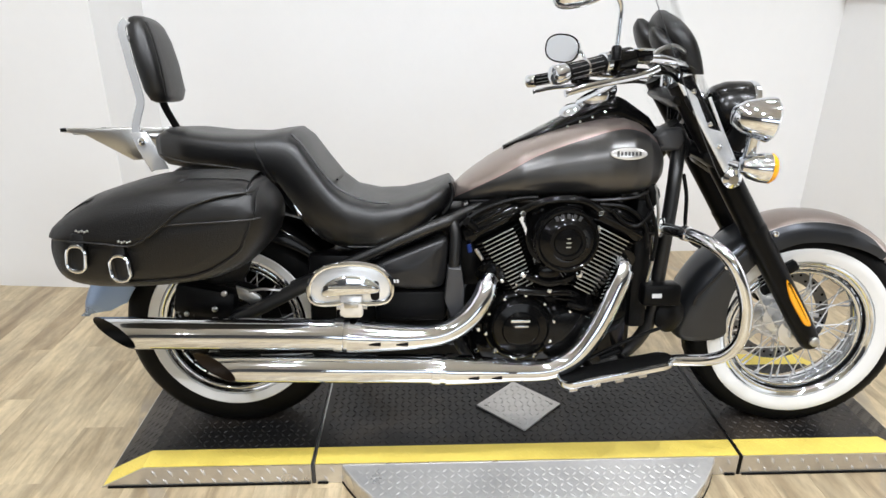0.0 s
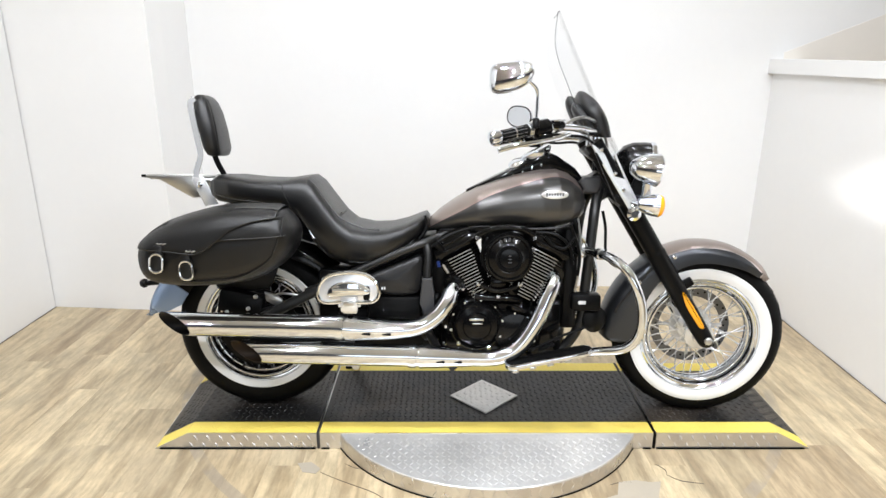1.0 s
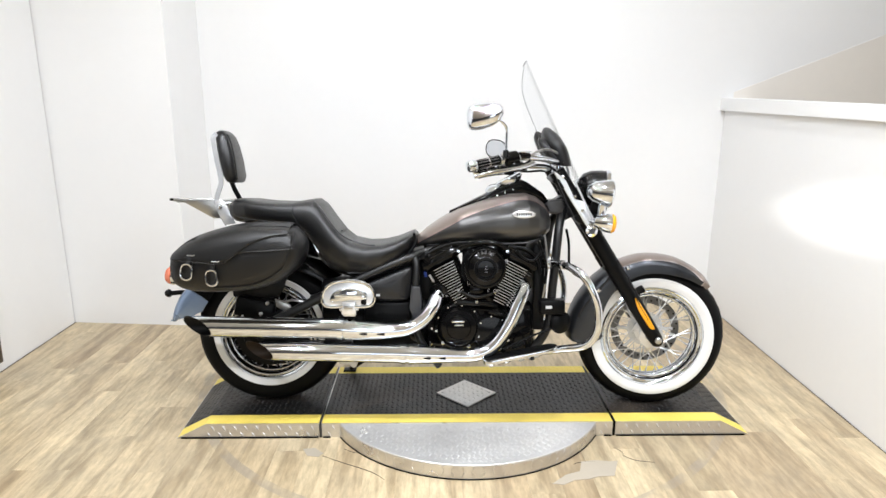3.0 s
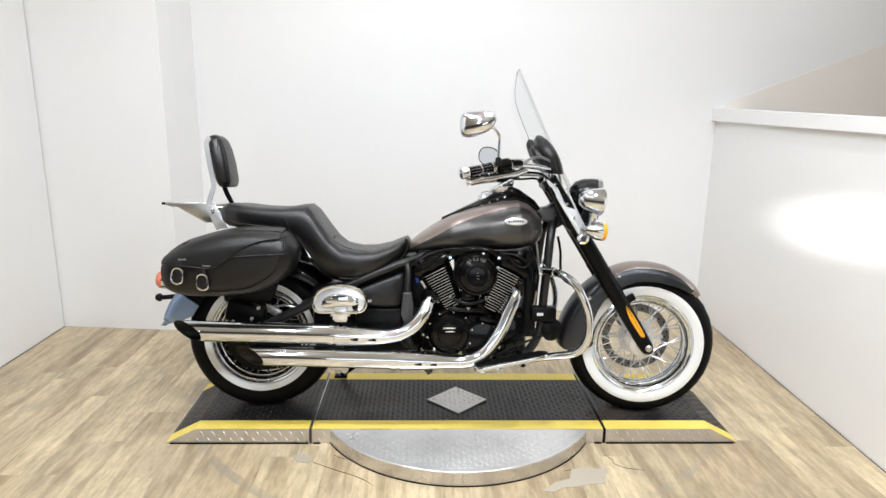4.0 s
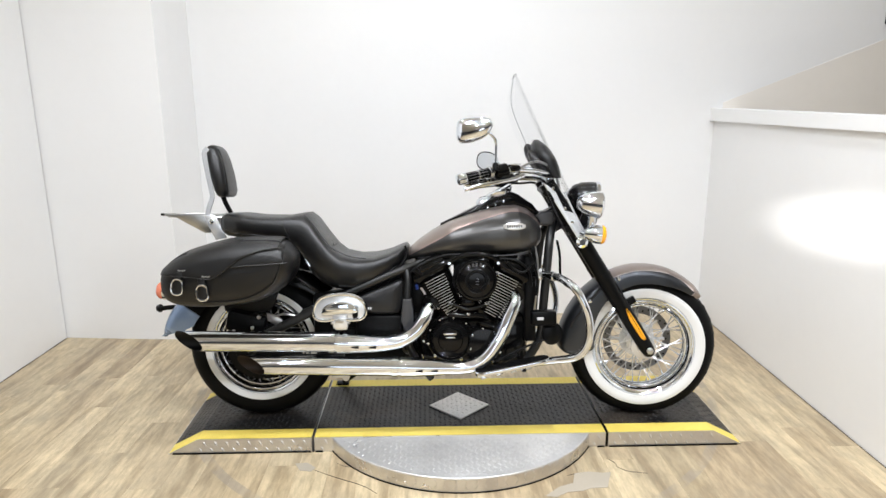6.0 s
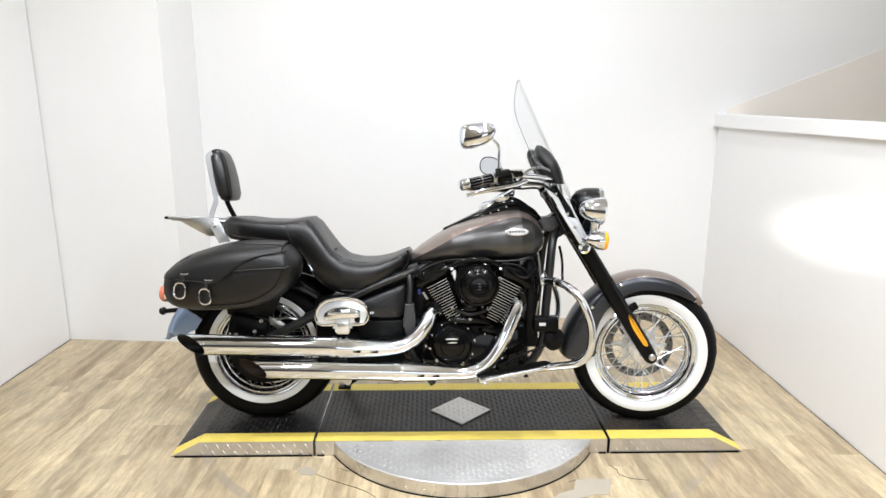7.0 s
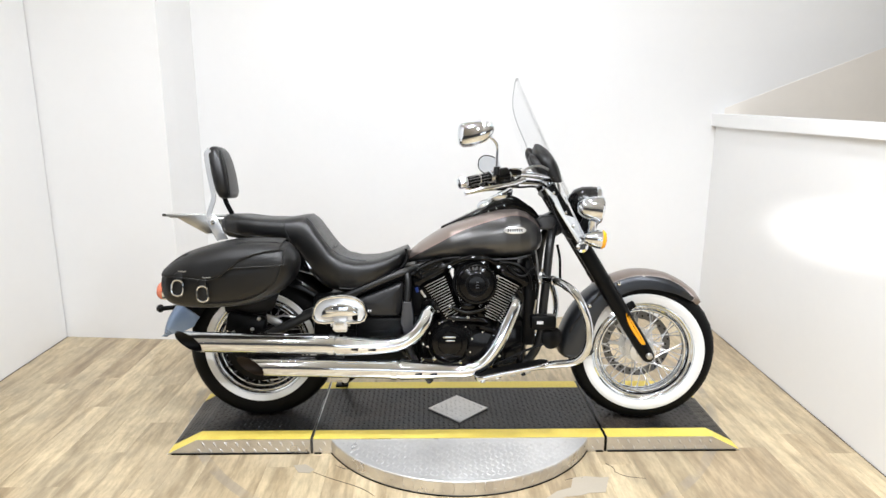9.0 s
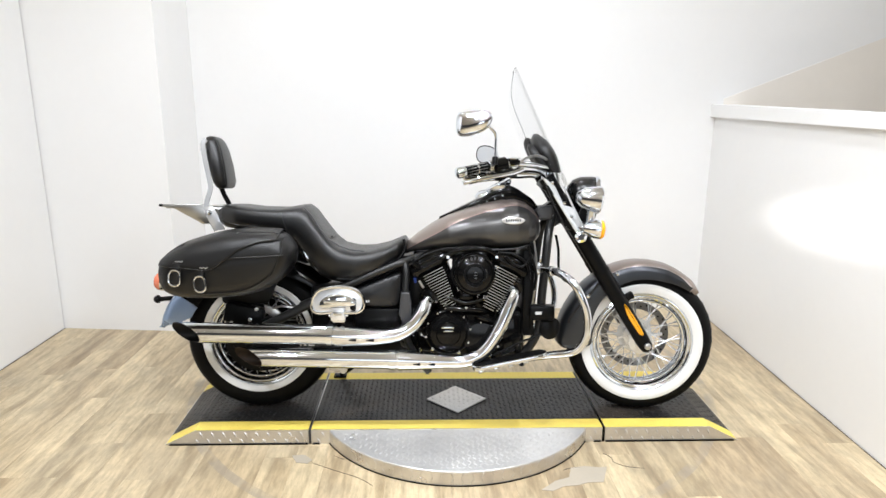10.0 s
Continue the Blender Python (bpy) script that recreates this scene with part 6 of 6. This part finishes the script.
def mirror(stem, centre, turn, w, h, taper=True):
    m = pose(*centre, *turn)
    if taper:
        shape = glide([(-w * 0.50, h * 0.05, 0), (-w * 0.44, h * 0.36, 0), (-w * 0.2, h * 0.49, 0), (w * 0.28, h * 0.5, 0), (w * 0.46, h * 0.38, 0), (w * 0.5, 0, 0), (w * 0.46, -h * 0.37, 0), (w * 0.27, -h * 0.5, 0), (-w * 0.1, -h * 0.44, 0), (-w * 0.37, -h * 0.25, 0)], 5, True)
    else:
        shape = [Vector((w / 2 * math.copysign(abs(math.cos(a)) ** 0.8, math.cos(a)), h / 2 * math.copysign(abs(math.sin(a)) ** 0.8, math.sin(a)), 0)) for a in [2 * math.pi * i / 44 for i in range(44)]]
    mid = sum(shape, Vector((0, 0, 0))) / len(shape)
    # a smooth dome behind the glass
    levels = [(0.96, -0.003), (1.0, 0.0)] + [(math.cos(radians(a)) ** 0.75, 0.030 * math.sin(radians(a))) for a in range(10, 90, 10)] + [(0.06, 0.030)]
    dome = loft([[(mid.x + (p.x - mid.x) * f, y, mid.y + (p.y - mid.y) * f) for p in shape] for f, y in levels])
    area = sum(shape[i - 1].x * shape[i].y - shape[i].x * shape[i - 1].y for i in range(len(shape)))
    if area < 0:
        dome = (dome[0], [tuple(reversed(f)) for f in dome[1]])
    mi = bp("mirror", moved(dome, m), CHROME, None, "chrome-backed oval mirror on a stem", 50)
    bp("mirror_rim", moved(tube([(p.x, -0.0035, p.y) for p in shape], 0.0024, 6, closed=True), m), CHROME if taper else SATIN, mi, "thin rim")
    bp("mirror_glass", moved(plate([(p.x * 0.95, p.y * 0.95) for p in shape], -0.001, -0.0042, 0.0006, 1), m), CHROME, mi, "mirror glass")
    bp("stem", tube(glide(stem, 6), 0.0052, 10), CHROME, mi, "chrome stem")
    bp("stem_nut", lathe([(0.011, -0.012), (0.011, 0.014), (0.008, 0.018)], stem[0], (0, 0, 1), 12), SATIN, mi)
    return mi


mirror([(0.142, -0.338, 1.135), (0.143, -0.345, 1.19), (0.141, -0.352, 1.232), (0.122, -0.362, 1.255), (0.105, -0.362, 1.268)], (0.060, -0.365, 1.272), (9, 4, 158), 0.134, 0.088)
mirror([(0.240, 0.290, 1.10), (0.242, 0.315, 1.145), (0.232, 0.350, 1.178), (0.215, 0.372, 1.181)], (0.183, 0.385, 1.186), (0, 7, -52), 0.138, 0.086, False)

# ---- the plank floor, board by board ----
rnd = random.Random(11)
PW, PL_ = 0.122, 0.85
plank_meshes = {}


def plank_mesh(length):
    key = round(length, 2)
    if key not in plank_meshes:
        me = bpy.data.meshes.new("plank")
        v, f = plate([(-PW / 2 + 0.00012, -key / 2 + 0.00012), (PW / 2 - 0.00012, -key / 2 + 0.00012), (PW / 2 - 0.00012, key / 2 - 0.00012), (-PW / 2 + 0.00012, key / 2 - 0.00012)], -0.008, 0.0, 0.0003, 1)
        me.from_pydata([(p[0], p[2], p[1]) for p in v], [], [tuple(reversed(q)) for q in f])
        me.materials.append(PLANK)
        plank_meshes[key] = me
    return plank_meshes[key]


def lay_plank(x, y0, y1):
    ob = new("plank", plank_mesh(y1 - y0))
    ob.parent = floor_ob
    ob.location = (x, (y0 + y1) / 2, 0)


x = -2.40
while x < 1.80:
    y = -0.9 - round(rnd.uniform(0, 0.8), 2)
    while y < (1.12 if x < -1.62 else 1.53):
        y2 = min(round(y + PL_ + rnd.choice((-0.2, 0.0, 0.15)), 2), 1.19 if x < -1.62 else 1.56)
        if y2 > -0.75 and y2 - y > 0.05:
            lay_plank(x, y, y2)
        y = y2
    x += PW

# thin dark line along the foot of the side walls
for nm, p, q in (("trim_right", RC, RE), ("trim_left", LC, LE)):
    d = (q - p).normalized()
    n = Vector((-d.y, d.x)) * (-0.0035 if nm == "trim_right" else 0.0035)
    pts = [p.lerp(q, k / 14) + n for k in range(15)]
    tagged(part(nm, tube([(v.x, v.y, 0.0015) for v in pts], [0.0018 + 0.0008 * math.sin(k * 2.3) for k in range(15)], 6), FRAMEWOOD), "thin dark line where wall meets floor", "trim", kind="structure")
# cracks in the top layer of the boards
for pts in (((-0.561, -0.317), (-0.481, -0.364), (-0.366, -0.425), (-0.307, -0.478)), ((0.416, -0.387), (0.452, -0.374), (0.499, -0.372), (0.535, -0.379)), ((0.626, -0.333), (0.659, -0.362), (0.691, -0.372), (0.734, -0.380)), ((0.605, -0.271), (0.629, -0.305), (0.626, -0.333)), ((-0.481, -0.271), (-0.441, -0.295), (-0.410, -0.294), (-0.369, -0.316))):
    line = glide([(x, y, 0.0006) for x, y in pts], 5)
    part("crack", tube(line, [0.0014 * (0.45 + 0.55 * math.sin(math.pi * (k + 0.5) / len(line))) for k in range(len(line))], 5), FRAMEWOOD, floor_ob, "dark crack in the board")

# torn pale patches of tape stuck to the floor
TAPES = (((0.450, -0.372), (0.505, -0.362), (0.560, -0.372), (0.593, -0.369), (0.575, -0.412), (0.552, -0.468), (0.490, -0.470), (0.455, -0.486), (0.398, -0.492), (0.352, -0.520), (0.310, -0.512), (0.372, -0.458), (0.430, -0.435)),
         ((-0.648, -0.268), (-0.600, -0.262), (-0.560, -0.300), (-0.575, -0.326), (-0.620, -0.318)))
for outline in TAPES:
    tape = plate(list(outline), 0.0, 0.0012, 0.0004, 1)
    part("tape_patch", ([(v[0], v[2], v[1] + 0.0006) for v in tape[0]], [tuple(reversed(f)) for f in tape[1]]), FOAM, floor_ob, "torn pale tape patch")
